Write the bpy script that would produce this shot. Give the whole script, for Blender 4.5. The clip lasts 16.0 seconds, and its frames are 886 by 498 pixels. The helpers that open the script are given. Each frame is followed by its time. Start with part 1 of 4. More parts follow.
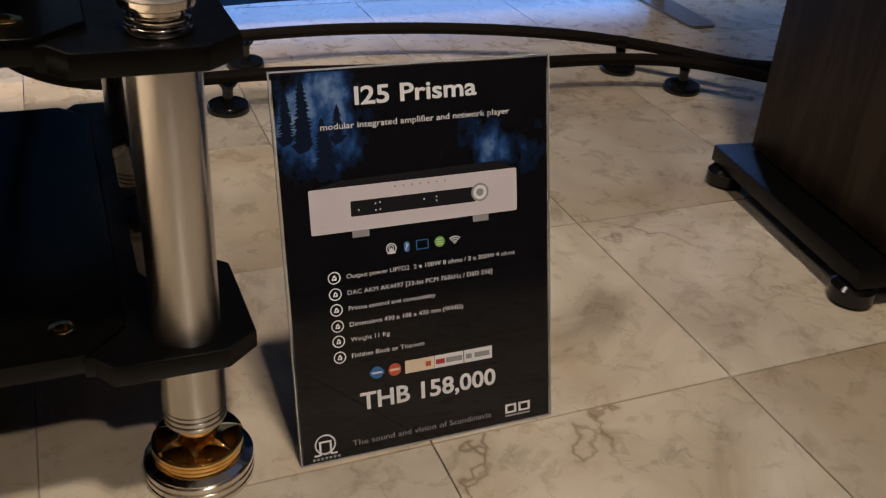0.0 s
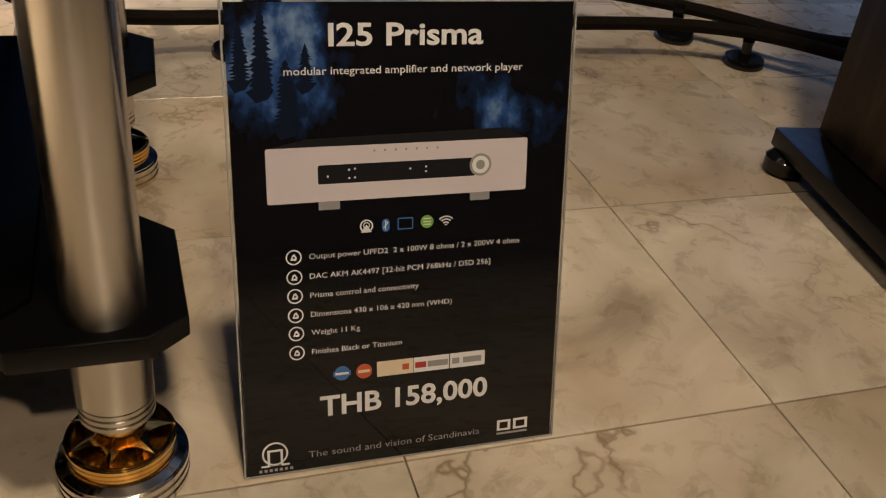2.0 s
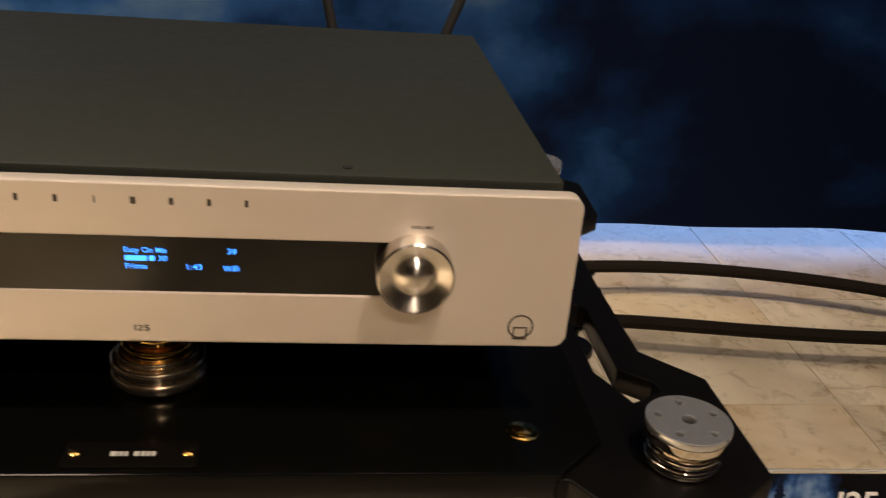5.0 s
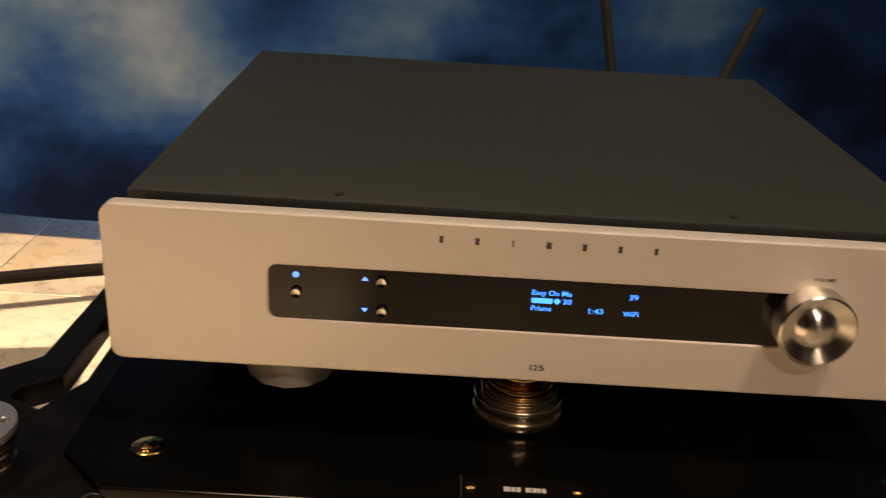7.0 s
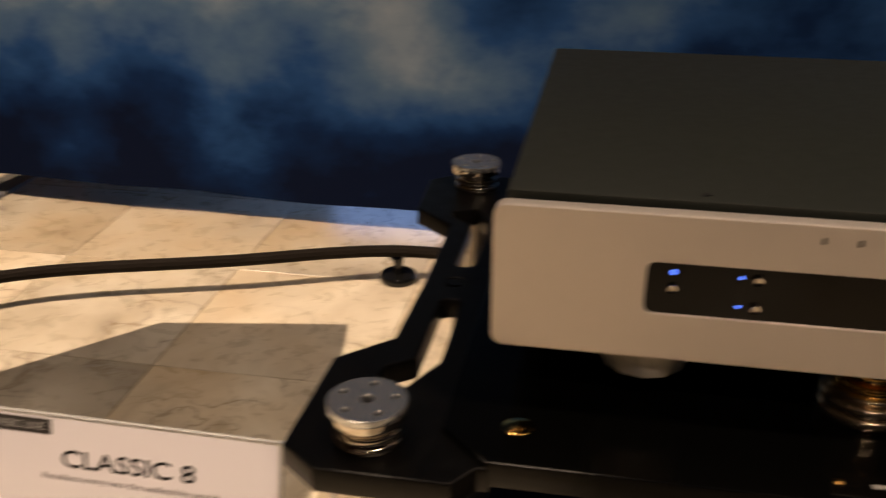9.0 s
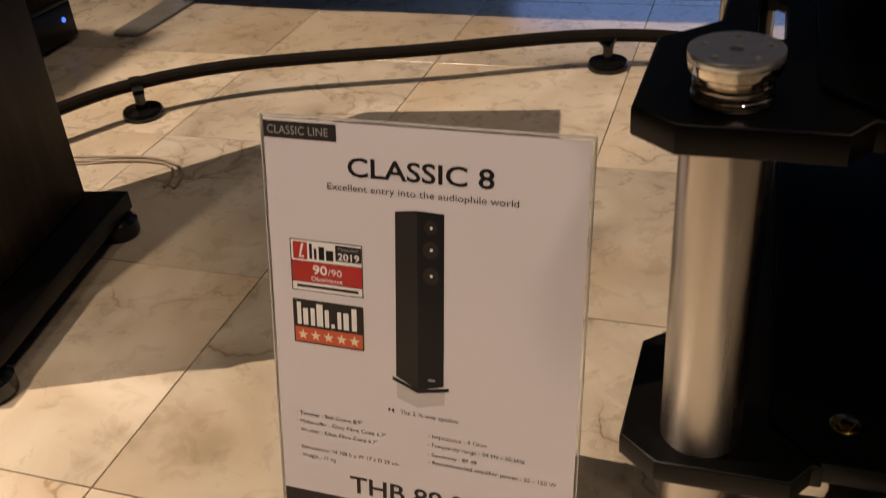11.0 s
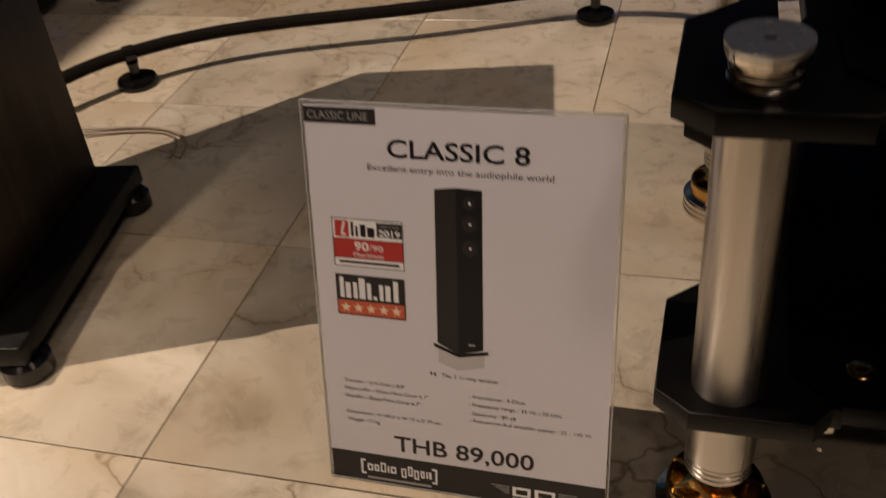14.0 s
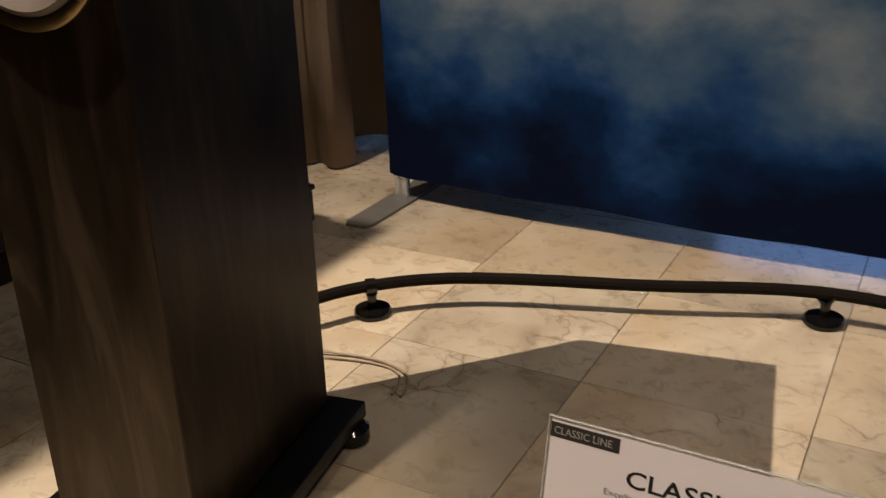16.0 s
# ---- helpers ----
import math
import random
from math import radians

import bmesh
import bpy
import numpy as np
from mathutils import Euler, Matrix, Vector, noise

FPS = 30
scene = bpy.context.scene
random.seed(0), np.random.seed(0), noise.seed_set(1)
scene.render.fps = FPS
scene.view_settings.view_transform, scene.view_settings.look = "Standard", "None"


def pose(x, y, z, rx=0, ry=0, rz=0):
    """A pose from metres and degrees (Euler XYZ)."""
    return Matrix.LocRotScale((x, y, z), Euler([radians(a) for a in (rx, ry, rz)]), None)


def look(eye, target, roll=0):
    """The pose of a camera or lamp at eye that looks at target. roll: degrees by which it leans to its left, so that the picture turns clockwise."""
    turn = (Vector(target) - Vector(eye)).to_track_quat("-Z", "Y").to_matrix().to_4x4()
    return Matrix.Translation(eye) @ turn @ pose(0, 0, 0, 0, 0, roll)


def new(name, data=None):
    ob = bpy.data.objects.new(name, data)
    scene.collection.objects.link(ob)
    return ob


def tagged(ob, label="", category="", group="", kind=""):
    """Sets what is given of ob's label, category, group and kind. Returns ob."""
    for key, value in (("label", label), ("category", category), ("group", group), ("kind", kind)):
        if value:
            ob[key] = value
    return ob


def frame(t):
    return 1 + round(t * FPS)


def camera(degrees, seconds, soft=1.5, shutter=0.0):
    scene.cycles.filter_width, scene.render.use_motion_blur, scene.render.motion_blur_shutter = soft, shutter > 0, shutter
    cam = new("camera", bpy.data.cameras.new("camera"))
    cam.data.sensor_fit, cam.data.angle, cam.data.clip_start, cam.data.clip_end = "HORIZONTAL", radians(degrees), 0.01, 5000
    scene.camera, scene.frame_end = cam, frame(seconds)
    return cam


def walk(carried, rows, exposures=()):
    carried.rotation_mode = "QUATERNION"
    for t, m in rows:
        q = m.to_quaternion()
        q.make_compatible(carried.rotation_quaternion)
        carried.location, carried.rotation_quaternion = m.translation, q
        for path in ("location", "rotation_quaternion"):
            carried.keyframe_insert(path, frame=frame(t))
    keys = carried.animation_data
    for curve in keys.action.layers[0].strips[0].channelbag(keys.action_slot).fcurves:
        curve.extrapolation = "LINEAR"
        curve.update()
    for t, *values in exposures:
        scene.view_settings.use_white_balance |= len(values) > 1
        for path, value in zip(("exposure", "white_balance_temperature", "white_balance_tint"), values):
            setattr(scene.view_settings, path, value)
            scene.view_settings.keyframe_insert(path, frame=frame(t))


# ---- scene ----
cam = camera(50.6, 16.0, soft=1.2, shutter=0.5)
PATH = [
    (0, (0.227, -0.588, 0.538), (0.916, 0.985, -0.487), 4.2),
    (0.5, (0.284, -0.513, 0.511), (0.899, 1.058, -0.563), 4.7),
    (1, (0.32, -0.458, 0.484), (0.89, 1.104, -0.628), 5.3),
    (1.5, (0.316, -0.475, 0.482), (0.895, 1.088, -0.623), 6.1),
    (2, (0.31, -0.491, 0.482), (0.898, 1.077, -0.612), 6.6),
    (2.5, (0.301, -0.492, 0.493), (0.893, 1.078, -0.595), 7.8),
    (3, (0.261, -0.481, 0.515), (0.846, 1.112, -0.544), 9.2),
    (3.5, (0.191, -0.452, 0.563), (0.674, 1.233, -0.4), 7.7),
    (4, (0.14, -0.423, 0.596), (0.543, 1.322, -0.294), 7.1),
    (4.5, (0.108, -0.416, 0.631), (0.399, 1.377, -0.207), 5.8),
    (5, (0.089, -0.415, 0.652), (0.341, 1.389, -0.172), 4.8),
    (5.2, (0.076, -0.416, 0.653), (0.29, 1.397, -0.163), 4.1),
    (7.5, (-0.075, -0.415, 0.655), (-0.093, 1.427, -0.124), 3.7),
    (8, (-0.089, -0.418, 0.655), (-0.142, 1.425, -0.119), 3.4),
    (8.5, (-0.119, -0.422, 0.658), (-0.193, 1.404, -0.152), 3.2),
    (9, (-0.159, -0.448, 0.671), (-0.49, 1.341, -0.159), -0.0),
    (9.5, (-0.211, -0.479, 0.671), (-0.734, 1.254, -0.178), -2.7),
    (10, (-0.244, -0.482, 0.646), (-0.836, 1.194, -0.27), -3.8),
    (10.2, (-0.254, -0.472, 0.618), (-0.85, 1.182, -0.336), -4.1),
    (12.3, (-0.28, -0.462, 0.526), (-0.826, 1.073, -0.635), -6.3),
    (12.5, (-0.28, -0.464, 0.527), (-0.82, 1.071, -0.636), -6.4),
    (13, (-0.279, -0.463, 0.525), (-0.8, 1.063, -0.658), -6.9),
    (13.5, (-0.283, -0.466, 0.526), (-0.792, 1.058, -0.664), -7.0),
    (14, (-0.312, -0.492, 0.59), (-0.816, 1.037, -0.597), -6.5),
    (14.5, (-0.316, -0.545, 0.683), (-0.935, 1.05, -0.352), -4.4),
    (15, (-0.308, -0.583, 0.728), (-1.061, 1.038, -0.169), -3.9),
    (15.5, (-0.335, -0.538, 0.701), (-1.166, 1.078, -0.134), -3.0),
    (16, (-0.354, -0.506, 0.681), (-1.261, 1.095, -0.102), -2.2),
]
walk(cam, [(t, look(eye, target, roll)) for t, eye, target, roll in PATH],
     [(0, 0.05, 5600, 12), (0.5, 0.03, 6450, 12), (3.0, 0.03, 6450, 11), (4.0, 0.35, 6500, 11), (5.2, 0.35, 6500, 12), (7.5, 0.1, 7050, 16), (8.2, 0.0, 7000, 16), (9.0, -0.5, 6850, 17), (10.2, -0.9, 6700, 18), (12.3, -1.57, 6050, 18), (14.0, -1.6, 6050, 17), (14.5, -1.55, 6080, 15), (15.0, -1.22, 6130, 13), (15.5, -1.1, 6130, 13), (16, -1.02, 6150, 13)])

# ---- light ----
world = bpy.data.worlds.new("room_world")
scene.world = world
world.use_nodes = True
world.node_tree.nodes["Background"].inputs[0].default_value = (0.8, 0.85, 1.0, 1)
world.node_tree.nodes["Background"].inputs[1].default_value = 0.02


def spot(name, place, aim, watts, size, blend, radius, colour):
    lamp = bpy.data.lights.new(name, "SPOT")
    lamp.energy, lamp.spot_size, lamp.spot_blend = watts, radians(size), blend
    lamp.shadow_soft_size, lamp.color = radius, colour
    new(name, lamp).matrix_world = look(place, aim)


CEILING = 2.75
WARM = (1.0, 0.79, 0.58)
DOWNLIGHTS = [(-1.678, -0.246, 2.584), (-0.75, 0.35, 2.39), (0.50, -0.60, 2.39), (0.35, -1.9, 2.39), (-1.25, -1.75, 2.39)]
spot("spot_lamp_a", DOWNLIGHTS[0], (-1.00, 0.06, 0), 730, 71, 0.85, 0.004, WARM)
# Soft fill added to lift the shadows on the left, no known source.
spot("fill_spot_b", DOWNLIGHTS[1], (-0.85, 0.45, 0), 42, 110, 0.6, 0.25, WARM)
spot("spot_lamp_c", DOWNLIGHTS[2], (0.70, 0.1, 0), 109, 100, 0.7, 0.11, WARM)
spot("spot_lamp_d", DOWNLIGHTS[3], (0.25, -0.1, 0.55), 76, 37, 1.0, 0.06, WARM)
# Added lamp without a known source, brightens the left cabinet's lower front.
spot("added_spot_e", DOWNLIGHTS[4], (-1.03, -0.04, 0.06), 520, 15, 1.0, 0.05, WARM)

window_lamp = bpy.data.lights.new("window_daylight", "AREA")
window_lamp.shape, window_lamp.size, window_lamp.size_y = "RECTANGLE", 3.4, 2.0
window_lamp.energy, window_lamp.color = 42, (0.26, 0.46, 1.0)
new("window_daylight", window_lamp).matrix_world = look((0.5, 2.2, 1.1), (0.5, 0, 0.9))


# ---- materials ----
def material(name, colour, rough=0.5, metal=0.0, coat=0.0, coat_rough=0.05):
    m = bpy.data.materials.new(name)
    m.use_nodes = True
    b = m.node_tree.nodes["Principled BSDF"]
    b.inputs["Base Color"].default_value = (*colour, 1)
    b.inputs["Roughness"].default_value = rough
    b.inputs["Metallic"].default_value = metal
    b.inputs["Coat Weight"].default_value = coat
    b.inputs["Coat Roughness"].default_value = coat_rough
    return m


def node(m, kind, **values):
    n = m.node_tree.nodes.new(kind)
    for key, value in values.items():
        n.inputs[key.replace("_", " ")].default_value = value
    return n


def wire(m, a, out, b, into):
    m.node_tree.links.new(a.outputs[out], b.inputs[into])


def ramp(m, stops):
    n = m.node_tree.nodes.new("ShaderNodeValToRGB")
    while len(n.color_ramp.elements) < len(stops):
        n.color_ramp.elements.new(0.5)
    for e, (at, c) in zip(n.color_ramp.elements, stops):
        e.position, e.color = at, (*c, 1)
    return n


def grain(m, scale, stretch=(1, 1, 1), bump=0.1, distance=0.001, rough=(0.3, 0.5), tint=None):
    """Fine relief, varied gloss and, with tint, two shades of colour, at real size."""
    b = m.node_tree.nodes["Principled BSDF"]
    co, mp = node(m, "ShaderNodeTexCoord"), node(m, "ShaderNodeMapping")
    mp.inputs["Scale"].default_value = stretch
    wire(m, co, "Object", mp, "Vector")
    fine = node(m, "ShaderNodeTexNoise", Scale=scale, Detail=5.0, Roughness=0.6)
    wide = node(m, "ShaderNodeTexNoise", Scale=scale * 0.04, Detail=4.0, Roughness=0.6)
    for n in (fine, wide):
        wire(m, mp, "Vector", n, "Vector")
    bp = node(m, "ShaderNodeBump", Strength=bump, Distance=distance)
    wire(m, fine, "Fac", bp, "Height")
    wire(m, bp, "Normal", b, "Normal")
    mr = node(m, "ShaderNodeMapRange")
    mr.inputs["From Min"].default_value, mr.inputs["From Max"].default_value = 0.3, 0.7
    mr.inputs["To Min"].default_value, mr.inputs["To Max"].default_value = rough
    wire(m, wide, "Fac", mr, "Value")
    wire(m, mr, "Result", b, "Roughness")
    if tint:
        mix = ramp(m, [(0.3, tint[0]), (0.7, tint[1])])
        wire(m, wide if len(tint) == 2 else fine, "Fac", mix, "Fac")
        wire(m, mix, "Color", b, "Base Color")
    return m


def marble():
    m = material("polished_beige_marble", (0.5, 0.44, 0.36), 0.25)
    b = m.node_tree.nodes["Principled BSDF"]
    co, info = node(m, "ShaderNodeTexCoord"), node(m, "ShaderNodeObjectInfo")
    shift = node(m, "ShaderNodeVectorMath")
    shift.operation = "MULTIPLY_ADD"
    shift.inputs[1].default_value = (1, 1, 1)
    far = node(m, "ShaderNodeMath")
    far.operation = "MULTIPLY"
    far.inputs[1].default_value = 57.0
    wire(m, info, "Random", far, 0)
    wire(m, co, "Object", shift, 0)
    wire(m, far, "Value", shift, 2)
    clouds = node(m, "ShaderNodeTexNoise", Scale=5.5, Detail=9.0, Roughness=0.58, Distortion=1.2)
    specks = node(m, "ShaderNodeTexNoise", Scale=30.0, Detail=7.0, Roughness=0.66, Distortion=0.6)
    bend = node(m, "ShaderNodeTexNoise", Scale=4.5, Detail=5.0, Roughness=0.5)
    for n in (clouds, specks, bend):
        wire(m, shift, "Vector", n, "Vector")
    warp = node(m, "ShaderNodeMixRGB", Fac=0.35)
    wire(m, shift, "Vector", warp, 1)
    wire(m, bend, "Color", warp, 2)
    cells = node(m, "ShaderNodeTexVoronoi", Scale=6.0)
    cells.feature = "DISTANCE_TO_EDGE"
    wire(m, warp, "Color", cells, "Vector")
    base = ramp(m, [(0.30, (0.30, 0.25, 0.18)), (0.42, (0.50, 0.435, 0.325)), (0.56, (0.60, 0.535, 0.415)), (0.74, (0.70, 0.64, 0.515))])
    wire(m, clouds, "Fac", base, "Fac")
    mottled = node(m, "ShaderNodeMixRGB", Fac=0.48)
    mottled.blend_type = "MULTIPLY"
    speck_tone = ramp(m, [(0.30, (0.50, 0.43, 0.35)), (0.40, (0.93, 0.92, 0.90)), (0.55, (1, 1, 1))])
    wire(m, specks, "Fac", speck_tone, "Fac")
    wire(m, base, "Color", mottled, 1)
    wire(m, speck_tone, "Color", mottled, 2)
    vein = ramp(m, [(0.0, (1, 1, 1)), (0.0045, (0.8, 0.8, 0.8)), (0.012, (0.24, 0.24, 0.24)), (0.06, (0, 0, 0))])
    wire(m, cells, "Distance", vein, "Fac")
    patch = node(m, "ShaderNodeTexNoise", Scale=4.0, Detail=3.0)
    wire(m, warp, "Color", patch, "Vector")
    where = ramp(m, [(0.52, (0, 0, 0)), (0.64, (0.85, 0.85, 0.85))])
    wire(m, patch, "Fac", where, "Fac")
    both = node(m, "ShaderNodeMath")
    both.operation = "MULTIPLY"
    wire(m, vein, "Color", both, 0)
    wire(m, where, "Color", both, 1)
    veined = node(m, "ShaderNodeMixRGB")
    veined.inputs[2].default_value = (0.17, 0.11, 0.06, 1)
    wire(m, both, "Value", veined, "Fac")
    wire(m, mottled, "Color", veined, 1)
    ochre_at = node(m, "ShaderNodeTexNoise", Scale=2.6, Detail=4.0, Roughness=0.6)
    wire(m, shift, "Vector", ochre_at, "Vector")
    ochre_amount = ramp(m, [(0.47, (0, 0, 0)), (0.70, (0.6, 0.6, 0.6))])
    wire(m, ochre_at, "Fac", ochre_amount, "Fac")
    stained = node(m, "ShaderNodeMixRGB")
    stained.inputs[2].default_value = (0.50, 0.36, 0.19, 1)
    wire(m, ochre_amount, "Color", stained, "Fac")
    wire(m, veined, "Color", stained, 1)
    veined = stained
    tone = node(m, "ShaderNodeHueSaturation")
    shade = node(m, "ShaderNodeMapRange")
    shade.inputs["To Min"].default_value, shade.inputs["To Max"].default_value = 0.80, 1.12
    wire(m, info, "Random", shade, "Value")
    wire(m, shade, "Result", tone, "Value")
    wire(m, veined, "Color", tone, "Color")
    wire(m, tone, "Color", b, "Base Color")
    gloss = node(m, "ShaderNodeMapRange")
    gloss.inputs["To Min"].default_value, gloss.inputs["To Max"].default_value = 0.16, 0.42
    wire(m, specks, "Fac", gloss, "Value")
    wire(m, gloss, "Result", b, "Roughness")
    bp = node(m, "ShaderNodeBump", Strength=0.06, Distance=0.0005)
    wire(m, veined, "Color", bp, "Height")
    wire(m, bp, "Normal", b, "Normal")
    return m


def wood():
    m = material("black_stained_ash", (0.01, 0.008, 0.006), 0.34)
    b = m.node_tree.nodes["Principled BSDF"]
    b.inputs["Specular IOR Level"].default_value = 0.28
    b.inputs["Specular Tint"].default_value = (1.0, 0.80, 0.56, 1)
    co, mp = node(m, "ShaderNodeTexCoord"), node(m, "ShaderNodeMapping")
    mp.inputs["Scale"].default_value = (1, 1, 0.13)
    wire(m, co, "Object", mp, "Vector")
    rings = node(m, "ShaderNodeTexNoise", Scale=22.0, Detail=7.0, Roughness=0.65, Distortion=1.4)
    pores = node(m, "ShaderNodeTexNoise", Scale=260.0, Detail=3.0)
    wire(m, mp, "Vector", rings, "Vector")
    wire(m, mp, "Vector", pores, "Vector")
    tone = ramp(m, [(0.36, (0.006, 0.0042, 0.0028)), (0.5, (0.0135, 0.0096, 0.0064)), (0.62, (0.029, 0.021, 0.0145))])
    wire(m, rings, "Fac", tone, "Fac")
    wire(m, tone, "Color", b, "Base Color")
    bp = node(m, "ShaderNodeBump", Strength=0.12, Distance=0.0005)
    wire(m, pores, "Fac", bp, "Height")
    wire(m, bp, "Normal", b, "Normal")
    return m


def misty_sky(name, scale, gain, stops, floor_level, fade, spots, rough, coat=0.0):
    """A printed picture of blue mist: noise, thinned by floor_level, along the fades (axis, from, to, low, high), and thickened in round spots (x, y, z, radius, amount)."""
    m = material(name, (0, 0, 0), rough, 0, coat, 0.03)
    b = m.node_tree.nodes["Principled BSDF"]
    co, mp = node(m, "ShaderNodeTexCoord"), node(m, "ShaderNodeMapping")
    mp.inputs["Scale"].default_value = scale
    wire(m, co, "Object", mp, "Vector")
    big = node(m, "ShaderNodeTexNoise", Scale=1.0, Detail=7.0, Roughness=0.56, Distortion=0.1)
    wire(m, mp, "Vector", big, "Vector")
    value = node(m, "ShaderNodeMath")
    value.operation = "MULTIPLY_ADD"
    value.inputs[1].default_value, value.inputs[2].default_value = gain, floor_level
    wire(m, big, "Fac", value, 0)
    apart = node(m, "ShaderNodeSeparateXYZ")
    wire(m, co, "Object", apart, "Vector")
    terms = []
    for axis, a, z_, lo, hi in fade:
        terms.append((apart, axis, a, z_, lo, hi))
    for x, y, z_, radius, amount in spots:
        far = node(m, "ShaderNodeVectorMath")
        far.operation = "DISTANCE"
        far.inputs[1].default_value = (x, y, z_)
        wire(m, co, "Object", far, 0)
        terms.append((far, "Value", 0.0, radius, amount, 0.0))
    for source, out, a, z_, lo, hi in terms:
        mr = node(m, "ShaderNodeMapRange")
        mr.interpolation_type = "SMOOTHSTEP"
        for key, v in (("From Min", a), ("From Max", z_), ("To Min", lo), ("To Max", hi)):
            mr.inputs[key].default_value = v
        wire(m, source, out, mr, "Value")
        add = node(m, "ShaderNodeMath")
        wire(m, value, 0, add, 0)
        wire(m, mr, "Result", add, 1)
        value = add
    tone = ramp(m, stops)
    wire(m, value, 0, tone, "Fac")
    wire(m, tone, "Color", b, "Base Color")
    return m


def glow(name, colour, strength):
    m = material(name, (0, 0, 0), 0.4)
    b = m.node_tree.nodes["Principled BSDF"]
    b.inputs["Emission Color"].default_value = (*colour, 1)
    b.inputs["Emission Strength"].default_value = strength
    return m


def clear(name):
    m = material(name, (0.96, 0.98, 0.98), 0.03)
    b = m.node_tree.nodes["Principled BSDF"]
    b.inputs["Transmission Weight"].default_value = 1.0
    b.inputs["IOR"].default_value = 1.49
    return m


MARBLE = marble()
WOOD = wood()
GROUT = grain(material("brown_grout", (0.34, 0.275, 0.20), 0.8), 300, bump=0.4)
STEEL = grain(material("brushed_steel", (0.60, 0.56, 0.51), 0.3, 1.0), 900, (1, 1, 0.03), 0.012, 0.0003, (0.24, 0.28))
def brushed(m, axis, amount, rotation):
    """A streaked gloss, drawn out along the turning of a lathe or across it."""
    b, t = m.node_tree.nodes["Principled BSDF"], node(m, "ShaderNodeTangent")
    t.direction_type, t.axis = "RADIAL", axis
    wire(m, t, "Tangent", b, "Tangent")
    b.inputs["Anisotropic"].default_value, b.inputs["Anisotropic Rotation"].default_value = amount, rotation
    return m


STEEL = brushed(STEEL, "Z", 0.9, 0.25)
SATIN = material("satin_chrome", (0.72, 0.745, 0.77), 0.27, 0.88)
KNOB = brushed(material("turned_aluminium", (0.80, 0.76, 0.70), 0.27, 1.0), "Y", 0.9, 0.25)
CHROME = material("polished_chrome", (0.72, 0.66, 0.58), 0.09, 1.0)
CHAMPAGNE = material("champagne_chrome", (0.84, 0.70, 0.52), 0.2, 0.97)
GOLD = material("polished_gold", (0.90, 0.58, 0.19), 0.13, 1.0)
BLACK = grain(material("black_anodised_aluminium", (0.0022, 0.002, 0.0018), 0.4), 1500, bump=0.08, distance=0.0003, rough=(0.3, 0.42))
BLACK.node_tree.nodes["Principled BSDF"].inputs["Specular IOR Level"].default_value = 0.22
BOARD = grain(material("black_lacquered_board", (0.0022, 0.0022, 0.002), 0.2), 900, bump=0.02, distance=0.0003, rough=(0.12, 0.2))
BOARD.node_tree.nodes["Principled BSDF"].inputs["Specular IOR Level"].default_value = 0.2
FACE = grain(material("bead_blasted_titanium_face", (0.80, 0.725, 0.655), 0.42, 0.55), 2200, bump=0.12, distance=0.0003, rough=(0.40, 0.5))
COVER = grain(material("dark_grey_powder_coat", (0.0200, 0.0235, 0.0185), 0.5), 3200, bump=0.10, distance=0.0003, rough=(0.47, 0.53))
SHADOW_GAP = material("matt_black_rubber_and_shade", (0.008, 0.008, 0.008), 0.7)
GLASS_BLACK = material("black_display_glass", (0.004, 0.0035, 0.003), 0.1, 0, 0.12, 0.04)
FROSTED = grain(material("frosted_aluminium", (0.78, 0.74, 0.68), 0.4, 0.35), 1500, bump=0.1, distance=0.0003, rough=(0.36, 0.48))
BRASSY = material("brass_trim", (0.26, 0.20, 0.10), 0.3, 1.0)
CONE = grain(material("pale_glass_fibre", (0.10, 0.08, 0.062), 0.5), 900, bump=0.3, distance=0.0005, rough=(0.4, 0.6))
CABLE = grain(material("brown_black_braided_sleeve", (0.0075, 0.005, 0.003), 0.7), 1400, bump=0.7, distance=0.001, rough=(0.6, 0.8))
CABLE.node_tree.nodes["Principled BSDF"].inputs["Specular IOR Level"].default_value = 0.12
GLOSS_BLACK = material("gloss_black_plastic_and_shade", (0.006, 0.006, 0.006), 0.12)
FOOTPLATE = grain(material("grey_painted_steel", (0.13, 0.125, 0.115), 0.4), 500, bump=0.05, rough=(0.3, 0.45))
WIRE = material("pale_wire", (0.30, 0.24, 0.17), 0.5)
ACRYLIC = clear("clear_acrylic")
# Whitened acrylic: the light that the sheet's edges catch, put into the colour.
ACRYLIC_EDGE = material("acrylic_edge_glint", (0.80, 0.80, 0.78), 0.1)
ACRYLIC_EDGE.node_tree.nodes["Principled BSDF"].inputs["Transmission Weight"].default_value = 0.6
PAPER = grain(material("white_print_paper", (0.66, 0.64, 0.685), 0.5, 0, 0.9, 0.05), 2000, bump=0.02, distance=0.0002, rough=(0.4, 0.5))
INK_WHITE = material("white_ink", (0.80, 0.80, 0.80), 0.5, 0, 0.5, 0.05)
INK_GREY = material("grey_ink", (0.30, 0.30, 0.30), 0.5, 0, 0.5, 0.05)
INK_BLACK = material("black_ink", (0.012, 0.012, 0.014), 0.5, 0, 0.5, 0.05)
INK_CHAR = material("charcoal_ink", (0.028, 0.025, 0.024), 0.5, 0, 0.8, 0.05)
for ink in (INK_BLACK, INK_CHAR):
    ink.node_tree.nodes["Principled BSDF"].inputs["Specular IOR Level"].default_value = 0.15
    ink.node_tree.nodes["Principled BSDF"].inputs["Coat Weight"].default_value = 0.25
INK_RED = material("red_ink", (0.42, 0.025, 0.02), 0.5, 0, 0.5, 0.05)
